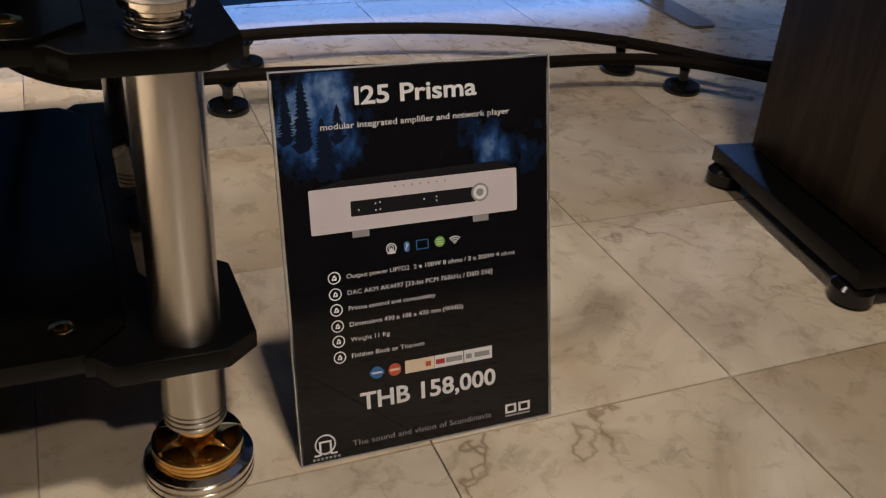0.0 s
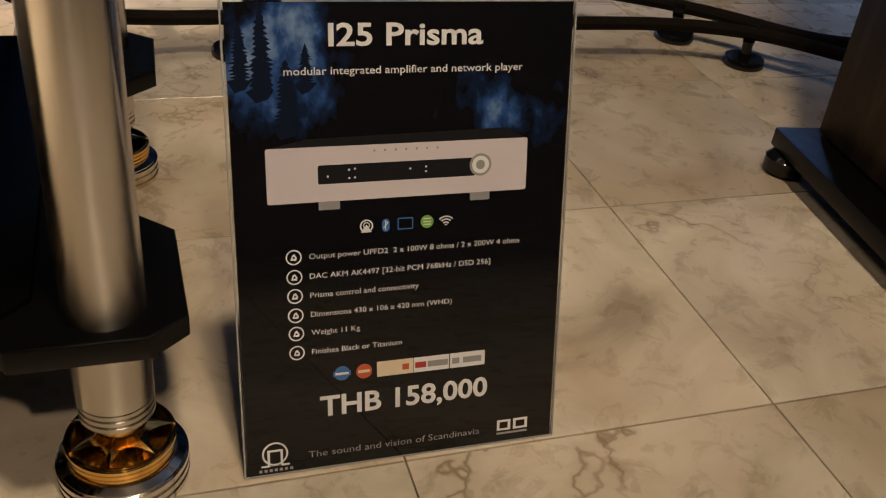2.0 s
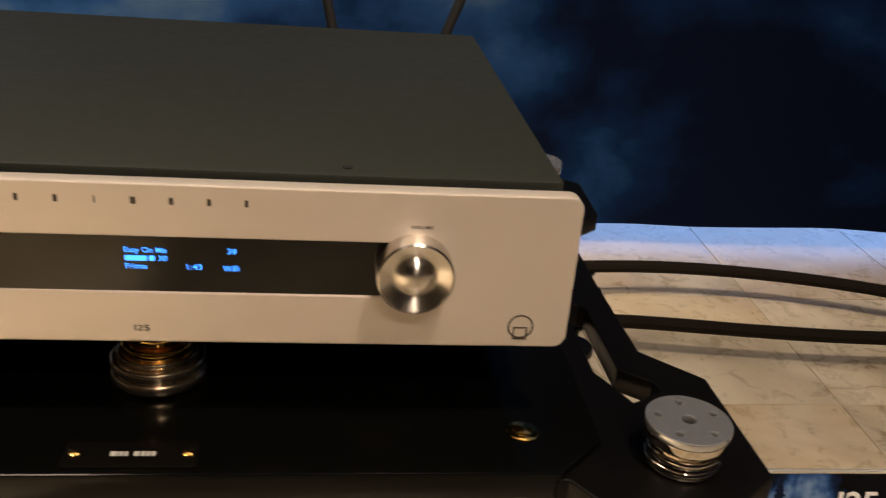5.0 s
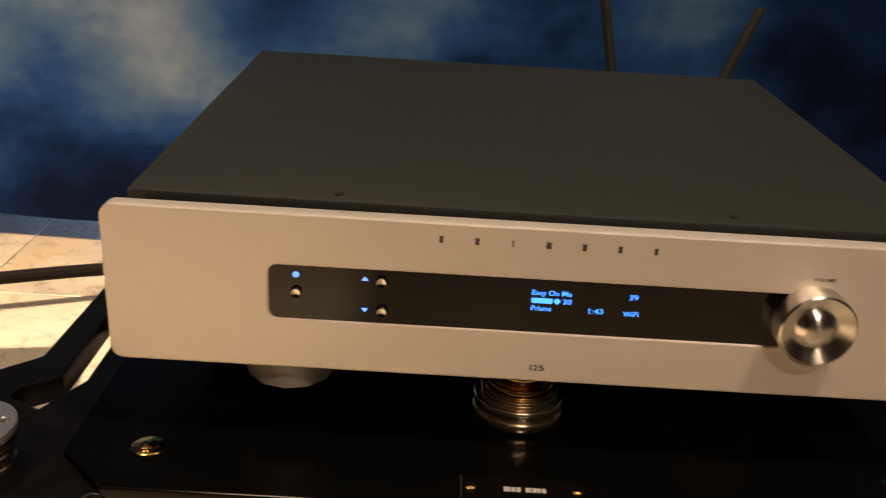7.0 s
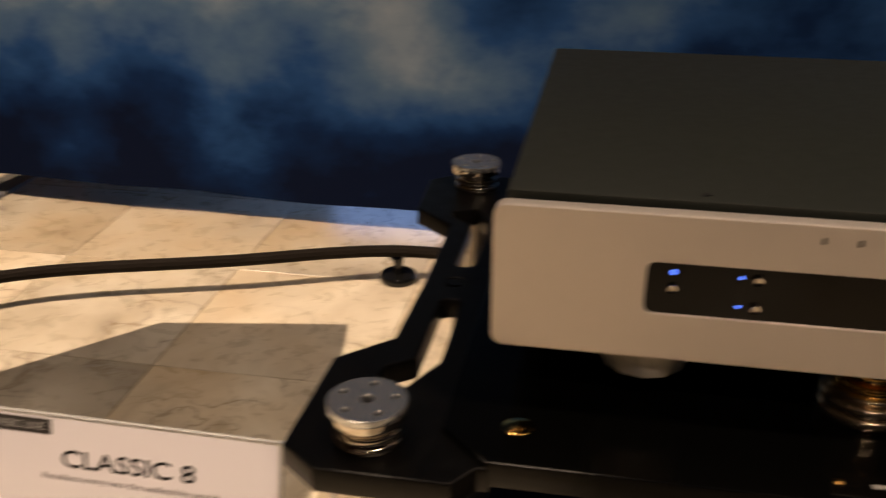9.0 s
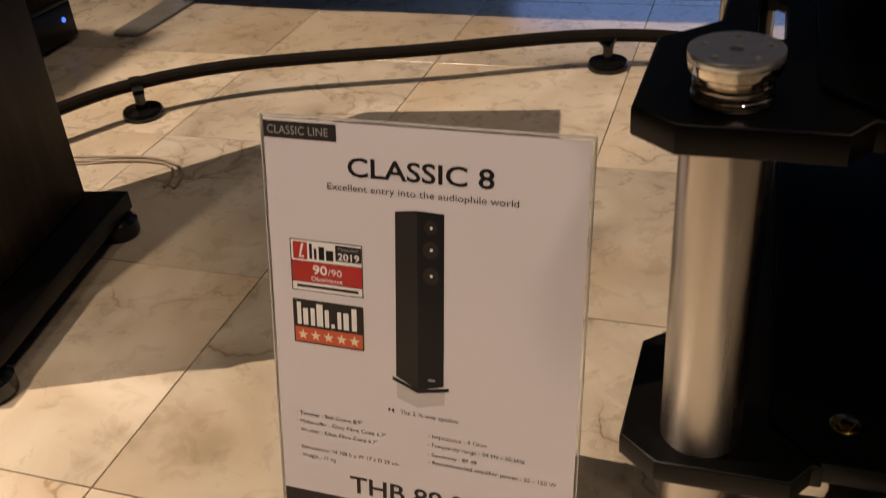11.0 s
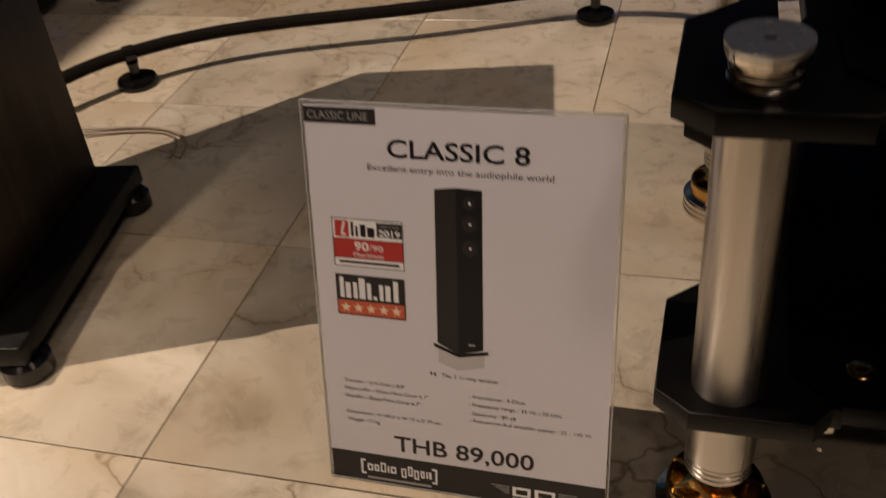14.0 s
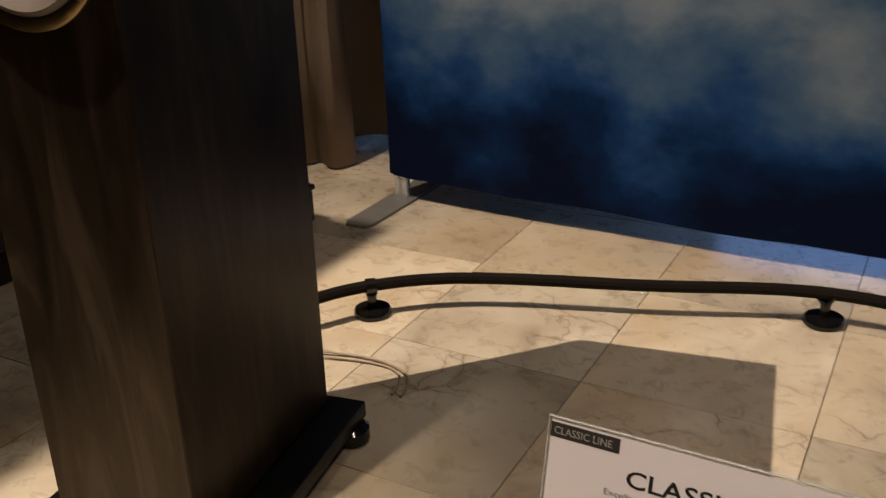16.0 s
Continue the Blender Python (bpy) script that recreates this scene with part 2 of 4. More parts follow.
INK_ORANGE = material("orange_red_ink", (0.55, 0.10, 0.04), 0.5, 0, 0.5, 0.05)
INK_BLUE = material("blue_ink", (0.04, 0.16, 0.42), 0.5, 0, 0.5, 0.05)
INK_GREEN = material("green_ink", (0.15, 0.42, 0.08), 0.5, 0, 0.5, 0.05)
INK_CREAM = material("cream_ink", (0.78, 0.66, 0.48), 0.5, 0, 0.5, 0.05)
INK_PALE = material("pale_grey_print", (0.42, 0.41, 0.39), 0.5)
INK_LILAC = grain(material("silver_lilac_ink", (0.66, 0.61, 0.64), 0.5, 0, 0.5, 0.05), 300, bump=0.0, rough=(0.45, 0.5))
ENGRAVED = material("dark_engraving", (0.05, 0.035, 0.025), 0.6)
POSTER = misty_sky("misty_blue_poster_print", (46, 30, 1), 1.7, [(0.40, (0.0035, 0.0035, 0.005)), (0.55, (0.006, 0.016, 0.05)), (0.72, (0.025, 0.075, 0.23)), (1.0, (0.20, 0.32, 0.52))], -0.80, [],
                   [(0.012, 0.285, 0, 0.06, 0.42), (0.050, 0.280, 0, 0.05, 0.52), (0.015, 0.245, 0, 0.055, 0.48), (0.045, 0.238, 0, 0.04, 0.34), (0.148, 0.241, 0, 0.036, 0.54), (0.178, 0.232, 0, 0.038, 0.56), (0.195, 0.216, 0, 0.028, 0.44)], 0.5, 0.9)
POSTER.node_tree.nodes["Principled BSDF"].inputs["Specular IOR Level"].default_value = 0.1
CLOUDS = [(-1.28, 0.42, 0.40, 0.30), (-0.85, 0.42, 0.34, 0.30), (-0.55, 0.34, 0.26, 0.34), (-0.40, 0.22, 0.14, 0.16), (-1.0, 0.58, 0.4, 0.22), (-0.10, 0.42, 0.16, 0.20), (0.36, 0.40, 0.17, 0.24), (0.46, 0.27, 0.10, 0.12), (0.62, 0.10, 0.17, 0.20),
          (0.08, 0.30, 0.15, 0.08), (-0.6, 0.75, 0.4, 0.2), (0.3, 0.75, 0.35, 0.2), (1.0, 0.75, 0.3, 0.10), (-1.2, 0.9, 0.4, 0.2), (-0.505, 0.125, 0.035, 0.20)]
BACKDROP = misty_sky("blue_cloud_fabric_print", (3.2, 3.2, 4.4), 1.1, [(0.26, (0.0022, 0.0055, 0.021)), (0.40, (0.0035, 0.0165, 0.062)), (0.53, (0.012, 0.046, 0.14)), (0.68, (0.055, 0.105, 0.18)), (0.90, (0.19, 0.23, 0.27))], -0.165,
                     [("Z", 0.04, 0.34, -0.17, 0.05), ("X", 0.3, 0.8, 0.0, -0.13)], [(0.925 * x - 0.0215, 0.0, 0.925 * z_ + 0.048, 0.95 * rad, amount) for x, z_, rad, amount in CLOUDS], 0.85)
BACKDROP.node_tree.nodes["Principled BSDF"].inputs["Specular IOR Level"].default_value = 0.06
DISPLAY_BLUE = glow("blue_display_segments", (0.04, 0.26, 1.0), 2.6)
LED_BLUE = glow("blue_led", (0.09, 0.22, 1.0), 3.0)
LAMP_GLASS = glow("lit_lamp_glass", (1.0, 0.78, 0.55), 12.0)
WALL_PAINT = grain(material("dark_tan_wall_paint", (0.055, 0.041, 0.029), 0.6), 90, bump=0.1, rough=(0.5, 0.7))
CEILING_PAINT = grain(material("grey_beige_ceiling_paint", (0.40, 0.37, 0.33), 0.7), 60, bump=0.1, rough=(0.6, 0.8))
SKIRTING = grain(material("dark_brown_skirting_board", (0.018, 0.012, 0.009), 0.4), 200, bump=0.1, rough=(0.3, 0.5))
CURTAIN = grain(material("beige_brown_curtain_cloth", (0.19, 0.142, 0.10), 0.85), 1200, bump=0.6, distance=0.001, rough=(0.8, 0.95))
WINDOW_GLOW = glow("cool_daylight_outside", (0.35, 0.55, 1.0), 0.8)


# ---- makers ----
def finish(name, mesh, mat, parent, label, smooth):
    mesh.materials.clear()
    mesh.materials.append(mat)
    for p in mesh.polygons:
        p.use_smooth = smooth
    ob = new(name, mesh)
    if smooth:
        mesh.set_sharp_from_angle(angle=radians(35))
    if parent:
        ob.parent = parent
    return tagged(ob, label=label)


def part(name, bm, mat, parent=None, label="", smooth=True):
    mesh = bpy.data.meshes.new(name)
    bmesh.ops.recalc_face_normals(bm, faces=bm.faces)
    bm.to_mesh(mesh)
    bm.free()
    return finish(name, mesh, mat, parent, label, smooth)


def thing(name, m, label, category, group="", kind=""):
    ob = new(name)
    ob.matrix_world = m
    ob.empty_display_size = 0.05
    return tagged(ob, label, category, group, kind)


def box(x0, x1, y0, y1, z0, z1, bevel=0.0, segments=2, bm=None):
    one = bmesh.new()
    bmesh.ops.create_cube(one, size=1)
    for v in one.verts:
        v.co = ((x0 + x1) / 2 + v.co.x * (x1 - x0), (y0 + y1) / 2 + v.co.y * (y1 - y0), (z0 + z1) / 2 + v.co.z * (z1 - z0))
    if bevel:
        bmesh.ops.bevel(one, geom=one.edges[:], offset=bevel, segments=segments, affect="EDGES", profile=0.5)
    if bm is None:
        return one
    tmp = bpy.data.meshes.new("tmp")
    one.to_mesh(tmp)
    one.free()
    bm.from_mesh(tmp)
    bpy.data.meshes.remove(tmp)
    return bm


def lathe(profile, n=48, at=(0, 0, 0), bm=None):
    """A turned solid from (radius, height) pairs, bottom to top."""
    bm = bm or bmesh.new()
    rows = []
    for r, z in profile:
        if r < 1e-6:
            rows.append([bm.verts.new((at[0], at[1], at[2] + z))])
        else:
            rows.append([bm.verts.new((at[0] + r * math.cos(2 * math.pi * i / n), at[1] + r * math.sin(2 * math.pi * i / n), at[2] + z)) for i in range(n)])
    for a, b in zip(rows, rows[1:]):
        for i in range(n):
            j = (i + 1) % n
            loop = [a[i % len(a)], a[j % len(a)], b[j % len(b)], b[i % len(b)]]
            loop = list(dict.fromkeys(loop))
            if len(loop) > 2:
                bm.faces.new(loop)
    for row in (rows[0], rows[-1]):
        if len(row) > 2:
            bm.faces.new(row)
    return bm


def from_curve(curve, name):
    ob = bpy.data.objects.new(name, curve)
    scene.collection.objects.link(ob)
    deps = bpy.context.evaluated_depsgraph_get()
    mesh = bpy.data.meshes.new_from_object(ob.evaluated_get(deps))
    bpy.data.objects.remove(ob)
    bpy.data.curves.remove(curve)
    mesh.name = name
    return mesh


def plate(name, loops, z0, thick, mat, parent, label="", bevel=0.0008):
    """A flat plate with the given outline and holes, in the plane of x and y."""
    c = bpy.data.curves.new(name, "CURVE")
    c.dimensions, c.fill_mode = "2D", "BOTH"
    c.bevel_depth, c.bevel_resolution, c.extrude = bevel, 1, max(thick / 2 - bevel, 0)
    for loop in loops:
        s = c.splines.new("POLY")
        s.points.add(len(loop) - 1)
        for p, (x, y) in zip(s.points, loop):
            p.co = (x, y, 0, 1)
        s.use_cyclic_u = True
    mesh = from_curve(c, name)
    mesh.transform(Matrix.Translation((0, 0, z0 + thick / 2)))
    return finish(name, mesh, mat, parent, label, True)


def circle(x, y, r, n=24):
    return [(x + r * math.cos(2 * math.pi * i / n), y + r * math.sin(2 * math.pi * i / n)) for i in range(n)]


def rounded(x0, x1, y0, y1, r, n=6):
    out = []
    for cx, cy, a in ((x1 - r, y1 - r, 0), (x0 + r, y1 - r, 90), (x0 + r, y0 + r, 180), (x1 - r, y0 + r, 270)):
        out += [(cx + r * math.cos(radians(a + 90 * i / n)), cy + r * math.sin(radians(a + 90 * i / n))) for i in range(n + 1)]
    return out


def lettering(name, words, x, y, width, mat, parent, m=None, height=None, thick=0.0002, weight=0.0, label=""):
    """Words from the built-in font, their left end at x on the base line y, stretched to the given width."""
    c = bpy.data.curves.new(name, "FONT")
    c.body, c.size, c.extrude, c.offset, c.resolution_u = words, 1.0, 0.0, weight, 3
    mesh = from_curve(c, name)
    co = np.array([v.co[:] for v in mesh.vertices])
    lo, hi = co.min(0), co.max(0)
    k = width / (hi[0] - lo[0])
    ky = k if height is None else height / 0.70
    mesh.transform(Matrix.Translation((x, y, thick)) @ Matrix.Diagonal((k, ky, 1, 1)) @ Matrix.Translation((-lo[0], 0, 0)))
    if m is not None:
        mesh.transform(m)
    return finish(name, mesh, mat, parent, label, False)


def tube(name, points, radius, mat, parent=None, label="", n=3):
    c = bpy.data.curves.new(name, "CURVE")
    c.dimensions, c.bevel_depth, c.bevel_resolution, c.use_fill_caps, c.resolution_u = "3D", radius, n, True, 10
    s = c.splines.new("NURBS")
    s.points.add(len(points) - 1)
    for p, co in zip(s.points, points):
        p.co = (*co, 1)
    s.use_endpoint_u, s.order_u = True, 4
    return finish(name, from_curve(c, name), mat, parent, label, True)


# ---- room ----
floor = part("floor", box(-2.2, 2.6, -3.3, 2.5, -0.08, -0.0035), GROUT, smooth=False)
tagged(floor, "polished beige marble tile floor with brown veins", "floor", kind="structure")
part_wall = [("wall_left", (-1.94, -1.79, -3.3, 2.5, 0, 2.75)), ("wall_right", (2.45, 2.6, -3.3, 2.5, 0, 2.75)), ("wall_front", (-1.79, 2.45, -3.3, -3.15, 0, 2.75))]
for name, dims in part_wall:
    tagged(part(name, box(*dims), WALL_PAINT, smooth=False), "plain dark tan painted wall of the show room", "wall", kind="structure")
back = bmesh.new()
for dims in ((-1.79, -1.3, 2.25, 2.4, 0, 2.75), (2.3, 2.45, 2.25, 2.4, 0, 2.75), (-1.3, 2.3, 2.25, 2.4, 2.2, 2.75)):
    box(*dims, bm=back)
tagged(part("wall_back", back, WALL_PAINT, smooth=False), "dark tan wall with a tall window behind curtains", "wall", kind="structure")
tagged(part("backdrop_daylight", box(-1.3, 2.3, 2.42, 2.44, -0.05, 2.2), WINDOW_GLOW, smooth=False), "cool daylight outside the tall window", "daylight", kind="structure")
tagged(part("ceiling", box(-2.2, 2.6, -3.3, 2.5, 2.75, 2.85), CEILING_PAINT, smooth=False), "grey beige painted ceiling with hanging spotlights", "ceiling", kind="structure")
skirting = bmesh.new()
box(-1.79, -1.777, -3.15, 2.25, 0, 0.062, 0.003, 1, skirting)
tagged(part("baseboard", skirting, SKIRTING), "dark brown skirting board along the tan wall", "baseboard", kind="structure")

# Unseen housings, assumed at each lamp, also at the added fills b and e.
for place in DOWNLIGHTS:
    lamp = thing("ceiling_spotlight", pose(*place), "lit round chrome ceiling spotlight, unseen, assumed at a lamp", "spotlight", "ceiling spotlights")
    part("housing", lathe([(0.030, 0.03), (0.034, 0.03), (0.034, 0.14), (0.012, 0.14), (0.012, 0.138)], 24), SATIN, lamp)
    part("stem", lathe([(0.006, 0.139), (0.006, CEILING - place[2] - 0.012), (0.035, CEILING - place[2] - 0.011), (0.035, CEILING - place[2])], 20), SATIN, lamp)
    part("lamp_glass", lathe([(0.0, 0.034), (0.029, 0.034), (0.029, 0.038), (0.0, 0.038)], 24), LAMP_GLASS, lamp)
    # Unseen flaps, added to shade the floor at far left and the rack.
    if place is DOWNLIGHTS[0]:
        part("shade_flap", box(-0.22, 0.0533, -0.30, 0.160, -0.353, -0.35), SHADOW_GAP, lamp, "unseen black flap added to cut the spot beam")
        part("shade_flap", box(0.205, 0.62, -0.45, 0.137, -0.353, -0.35), SHADOW_GAP, lamp, "unseen black flap added to cut the spot beam")
        part("shade_flap_arm", box(0.60, 0.61, 0.02, 0.03, -0.35, 0.12), SHADOW_GAP, lamp)
        part("shade_flap_arm", box(0.03, 0.61, 0.02, 0.03, 0.12, 0.13), SHADOW_GAP, lamp)
        part("shade_flap_arm", box(-0.20, -0.19, 0.02, 0.03, -0.35, 0.12), SHADOW_GAP, lamp)
        part("shade_flap_arm", box(-0.20, -0.03, 0.02, 0.03, 0.11, 0.12), SHADOW_GAP, lamp)


# ---- curtain and backdrop ----
def curtain(name, path, z0, z1, wave, depth):
    bm = bmesh.new()
    rows = []
    length, done = sum(math.dist(a, b) for a, b in zip(path, path[1:])), 0.0
    for a, b in zip(path, path[1:]):
        seg = math.dist(a, b)
        n = max(3, int(seg / 0.012))
        tx, ty = (b[0] - a[0]) / seg, (b[1] - a[1]) / seg
        for i in range(n):
            s = done + seg * i / n
            off = depth * math.sin(2 * math.pi * s / wave + 0.7 * math.sin(s * 9.0)) + 0.25 * depth * math.sin(s * 61)
            rows.append((a[0] + tx * seg * i / n - ty * off, a[1] + ty * seg * i / n + tx * off))
        done += seg
    cols = []
    for x, y in rows:
        cols.append([bm.verts.new((x + 0.004 * math.sin(5 * k + x * 20), y + 0.004 * math.cos(4 * k + y * 30), z0 + (z1 - z0) * k / 8)) for k in range(9)])
    for a, b in zip(cols, cols[1:]):
        for k in range(8):
            bm.faces.new((a[k], b[k], b[k + 1], a[k + 1]))
    ob = part(name, bm, CURTAIN)
    mod = ob.modifiers.new("thickness", "SOLIDIFY")
    mod.thickness = 0.004
    return ob


tagged(curtain("curtain", [(-1.77, 1.235), (-1.66, 1.20), (-1.56, 1.24)], 0.006, 2.5, 0.105, 0.022), "beige brown curtain gathered in folds on the floor", "curtain")
tagged(curtain("curtain", [(-1.77, 1.36), (-1.2, 1.40), (-0.75, 1.43)], 0.035, 2.5, 0.16, 0.035), "long beige brown curtain hanging before the window", "curtain")

LEFT, RIGHT = Vector((-1.352, 1.092, 0)), Vector((1.395, 1.062, 0))
span = (RIGHT - LEFT).length
turn = math.degrees(math.atan2(RIGHT.y - LEFT.y, RIGHT.x - LEFT.x))
display = thing("fabric_display_wall", pose(*((LEFT + RIGHT) / 2), 0, 0, turn), "free-standing fabric display wall printed with blue clouds", "display wall")
bm = bmesh.new()
nx, nz = 60, 30
for side in (-1, 1):
    grid = []
    for i in range(nx + 1):
        u = i / nx
        row = []
        for k in range(nz + 1):
            z = 0.052 - 0.009 * u + 2.2 * k / nz
            bulge = 0.016 * (1 - (2 * u - 1) ** 8)
            ripple = 0.0015 * math.sin(u * 37 + z * 3) + 0.001 * math.sin(u * 91 - z * 5)
            hem = 0.004 * math.sin(u * 17) + 0.002 * math.sin(u * 47) if k == 0 else 0
            corner = 0.03 * max(0, abs(2 * u - 1) - 0.985) / 0.015 * max(0, 1 - k / 1.0)
            row.append(bm.verts.new(((u - 0.5) * (span + 0.036), side * (0.0175 + bulge) + ripple, z + hem + corner * 0.3)))
        grid.append(row)
    for a, b in zip(grid, grid[1:]):
        for k in range(nz):
            bm.faces.new((a[k], b[k], b[k + 1], a[k + 1]))
    if side < 0:
        front = grid
for k in range(nz):
    for i in (0, nx):
        bm.faces.new((front[i][k], front[i][k + 1], grid[i][k + 1], grid[i][k]))
for i in range(nx):
    for k in (0, nz):
        bm.faces.new((front[i][k], front[i + 1][k], grid[i + 1][k], grid[i][k]))
part("printed_cloth", bm, BACKDROP, display)
for side in (-1, 1):
    x = side * span / 2
    post = part("post", lathe([(0.016, 0.006), (0.016, 0.05), (0.0175, 0.051), (0.0175, 0.056), (0.016, 0.057), (0.016, 2.22)], 24, (x, 0, 0)), SATIN, display)
    foot = plate("foot_plate", [[(x - 0.03, -0.165), (x - 0.022, -0.18), (x + 0.022, -0.18), (x + 0.03, -0.165), (x + 0.032, 0.2), (x + 0.02, 0.21), (x - 0.02, 0.21), (x - 0.032, 0.2)]],
                 0.0, 0.006, FOOTPLATE, display, "flat grey steel foot plate")


# ---- loudspeakers ----
def loudspeaker(m, label):
    spk = thing("floor_loudspeaker", m, label, "loudspeaker", "pair of floor loudspeakers")
    w, d, z0, z1 = 0.166, 0.29, 0.05, 1.055
    part("cabinet", box(-w / 2, w / 2, -d / 2, d / 2, z0, z1, 0.0015, 1), WOOD, spk)
    part("plinth", box(-0.128, 0.128, -0.158, 0.160, 0.026, 0.048, 0.002, 2), BLACK, spk, "black painted plinth board")
    for x in (-0.114, 0.114):
        for y in (-0.138, 0.140):
            foot = part("foot", lathe([(0.020, 0.0), (0.024, 0.004), (0.024, 0.019), (0.019, 0.024), (0.008, 0.0255), (0.008, 0.028)], 24, (x, y, 0)), GLOSS_BLACK, spk, "round black rubber foot")
    tilt = Matrix.Translation((0, -d / 2, 0)) @ Matrix.Rotation(radians(90), 4, "X")
    for z, r, name in ((0.634, 0.078, "woofer"), (0.812, 0.078, "midwoofer"), (0.965, 0.048, "tweeter")):
        ring = lathe([(r, 0.0), (r, 0.003), (r - 0.004, 0.005), (r - 0.010, 0.005), (r - 0.012, 0.002), (r - 0.012, 0.0)], 48)
        bmesh.ops.transform(ring, matrix=Matrix.Translation((0, 0, z)) @ tilt, verts=ring.verts)
        drv = part(name, ring, BRASSY, spk, "thin brass coloured driver ring")
        cone = lathe([(r - 0.012, 0.001), (r - 0.017, 0.005), (r - 0.022, 0.001), (r * 0.35, -0.022 * r / 0.078), (r * 0.33, -0.010), (r * 0.2, 0.001), (0.0, 0.004)], 48)
        cup = [f for f in cone.faces if len(f.verts) > 4]
        bmesh.ops.delete(cone, geom=cup, context="FACES_ONLY")
        bmesh.ops.translate(cone, verts=cone.verts, vec=(0, 0, 0.0022))
        bmesh.ops.transform(cone, matrix=Matrix.Translation((0, 0, z)) @ tilt, verts=cone.verts)
        part("cone", cone, CONE, drv, "pale woven driver cone")
    badge = part("badge", box(-0.024, 0.024, -d / 2 - 0.0015, -d / 2 - 0.0002, 0.066, 0.080, 0.0004, 1), SATIN, spk, "small silver badge with dark print")
    part("badge_print", box(-0.020, 0.020, -d / 2 - 0.0019, -d / 2 - 0.0016, 0.0705, 0.0755), INK_GREY, badge)
    # the cabinet leans back a little on its level plinth
    lean = Matrix.Identity(4)
    lean[1][2], lean[1][3] = 0.022, -0.022 * z0
    for p in spk.children_recursive:
        if not p.name.startswith(("plinth", "foot")):
            p.data.transform(lean)
    return spk


loudspeaker(pose(-1.043, 0.143, 0, 0, 0, 9.5), "tall black stained ash loudspeaker on a plinth, half in shade")
loudspeaker(pose(1.106, 0.142, 0, 0, 0, -7.6), "tall dark ash loudspeaker on a plinth with rubber feet")

# ---- cables and lifters ----
LIFTS = [(-1.118, 0.607, 40), (-0.475, 0.868, 80), (1.150, 0.602, -40), (1.092, 0.706, -38), (0.490, 0.850, 84), (0.432, 0.680, 90)]
for x, y, a in LIFTS:
    lift = thing("cable_lifter", pose(x, y, 0, 0, 0, a), "gloss black disc stand holding a thick cable up", "cable lifter", "cable lifters")
    part("base_disc", lathe([(0.0285, 0.0), (0.030, 0.002), (0.030, 0.009), (0.028, 0.012), (0.010, 0.013)], 40), GLOSS_BLACK, lift)
    part("stem", lathe([(0.0085, 0.0125), (0.0075, 0.03), (0.009, 0.036)], 20), GLOSS_BLACK, lift)
    cradle = bmesh.new()
    for i in range(9):
        t0, t1 = radians(150 + 240 * i / 9), radians(150 + 240 * (i + 1) / 9)
        pts = [(0, r * math.cos(t), 0.050 + r * math.sin(t)) for t, r in ((t0, 0.0115), (t1, 0.0115), (t1, 0.0150), (t0, 0.0150))]
        a_, b_ = [[cradle.verts.new((s, p[1], p[2])) for p in pts] for s in (-0.008, 0.008)]
        cradle.faces.new(a_)
        cradle.faces.new(b_)
        for k in range(4):
            cradle.faces.new((a_[k], a_[(k + 1) % 4], b_[(k + 1) % 4], b_[k]))
    bmesh.ops.remove_doubles(cradle, verts=cradle.verts, dist=1e-5)
    part("cradle", cradle, GLOSS_BLACK, lift)

z = 0.052
cables = [
    [(-1.27, 0.26, 0.20), (-1.25, 0.36, 0.10), (-1.21, 0.46, 0.045), (-1.165, 0.545, z), (-1.118, 0.607, z), (-1.02, 0.688, z), (-0.845, 0.745, z), (-0.715, 0.782, z), (-0.575, 0.842, z), (-0.475, 0.870, z), (-0.37, 0.870, z), (-0.24, 0.83, z), (-0.10, 0.70, 0.12), (-0.08, 0.52, 0.36), (-0.08, 0.42, 0.43), (-0.08, 0.386, 0.435)],
    [(0.12, 0.386, 0.435), (0.12, 0.42, 0.43), (0.13, 0.57, 0.34), (0.22, 0.75, 0.12), (0.38, 0.835, z), (0.515, 0.852, z), (0.642, 0.855, z), (0.821, 0.829, z), (0.99, 0.773, z), (1.092, 0.706, z), (1.170, 0.630, z), (1.25, 0.53, 0.05), (1.30, 0.42, 0.10), (1.32, 0.30, 0.20)],
    [(0.06, 0.386, 0.435), (0.06, 0.42, 0.43), (0.07, 0.50, 0.34), (0.14, 0.60, 0.10), (0.30, 0.67, z), (0.450, 0.680, z), (0.535, 0.674, z), (0.667, 0.655, z), (0.831, 0.638, z), (1.015, 0.640, z), (1.150, 0.600, z), (1.22, 0.52, z), (1.27, 0.43, 0.06), (1.29, 0.32, 0.14)],
]
for pts in cables:
    tagged(tube("speaker_cable", pts, 0.0095, CABLE), "thick black braided speaker cable lying on lifters", "cable", "speaker cables")
for dx in (0, 0.014):
    tagged(tube("thin_wire", [(-1.19, 0.425 + dx, 0.012), (-1.11, 0.452 + dx, 0.004), (-1.045, 0.472 + dx, 0.003), (-0.985 + dx, 0.472, 0.003), (-0.967 + dx, 0.445, 0.0022), (-0.962 + dx, 0.41, 0.0022)], 0.002, WIRE), "thin pale wire curled on the marble floor", "wire", "thin wires")

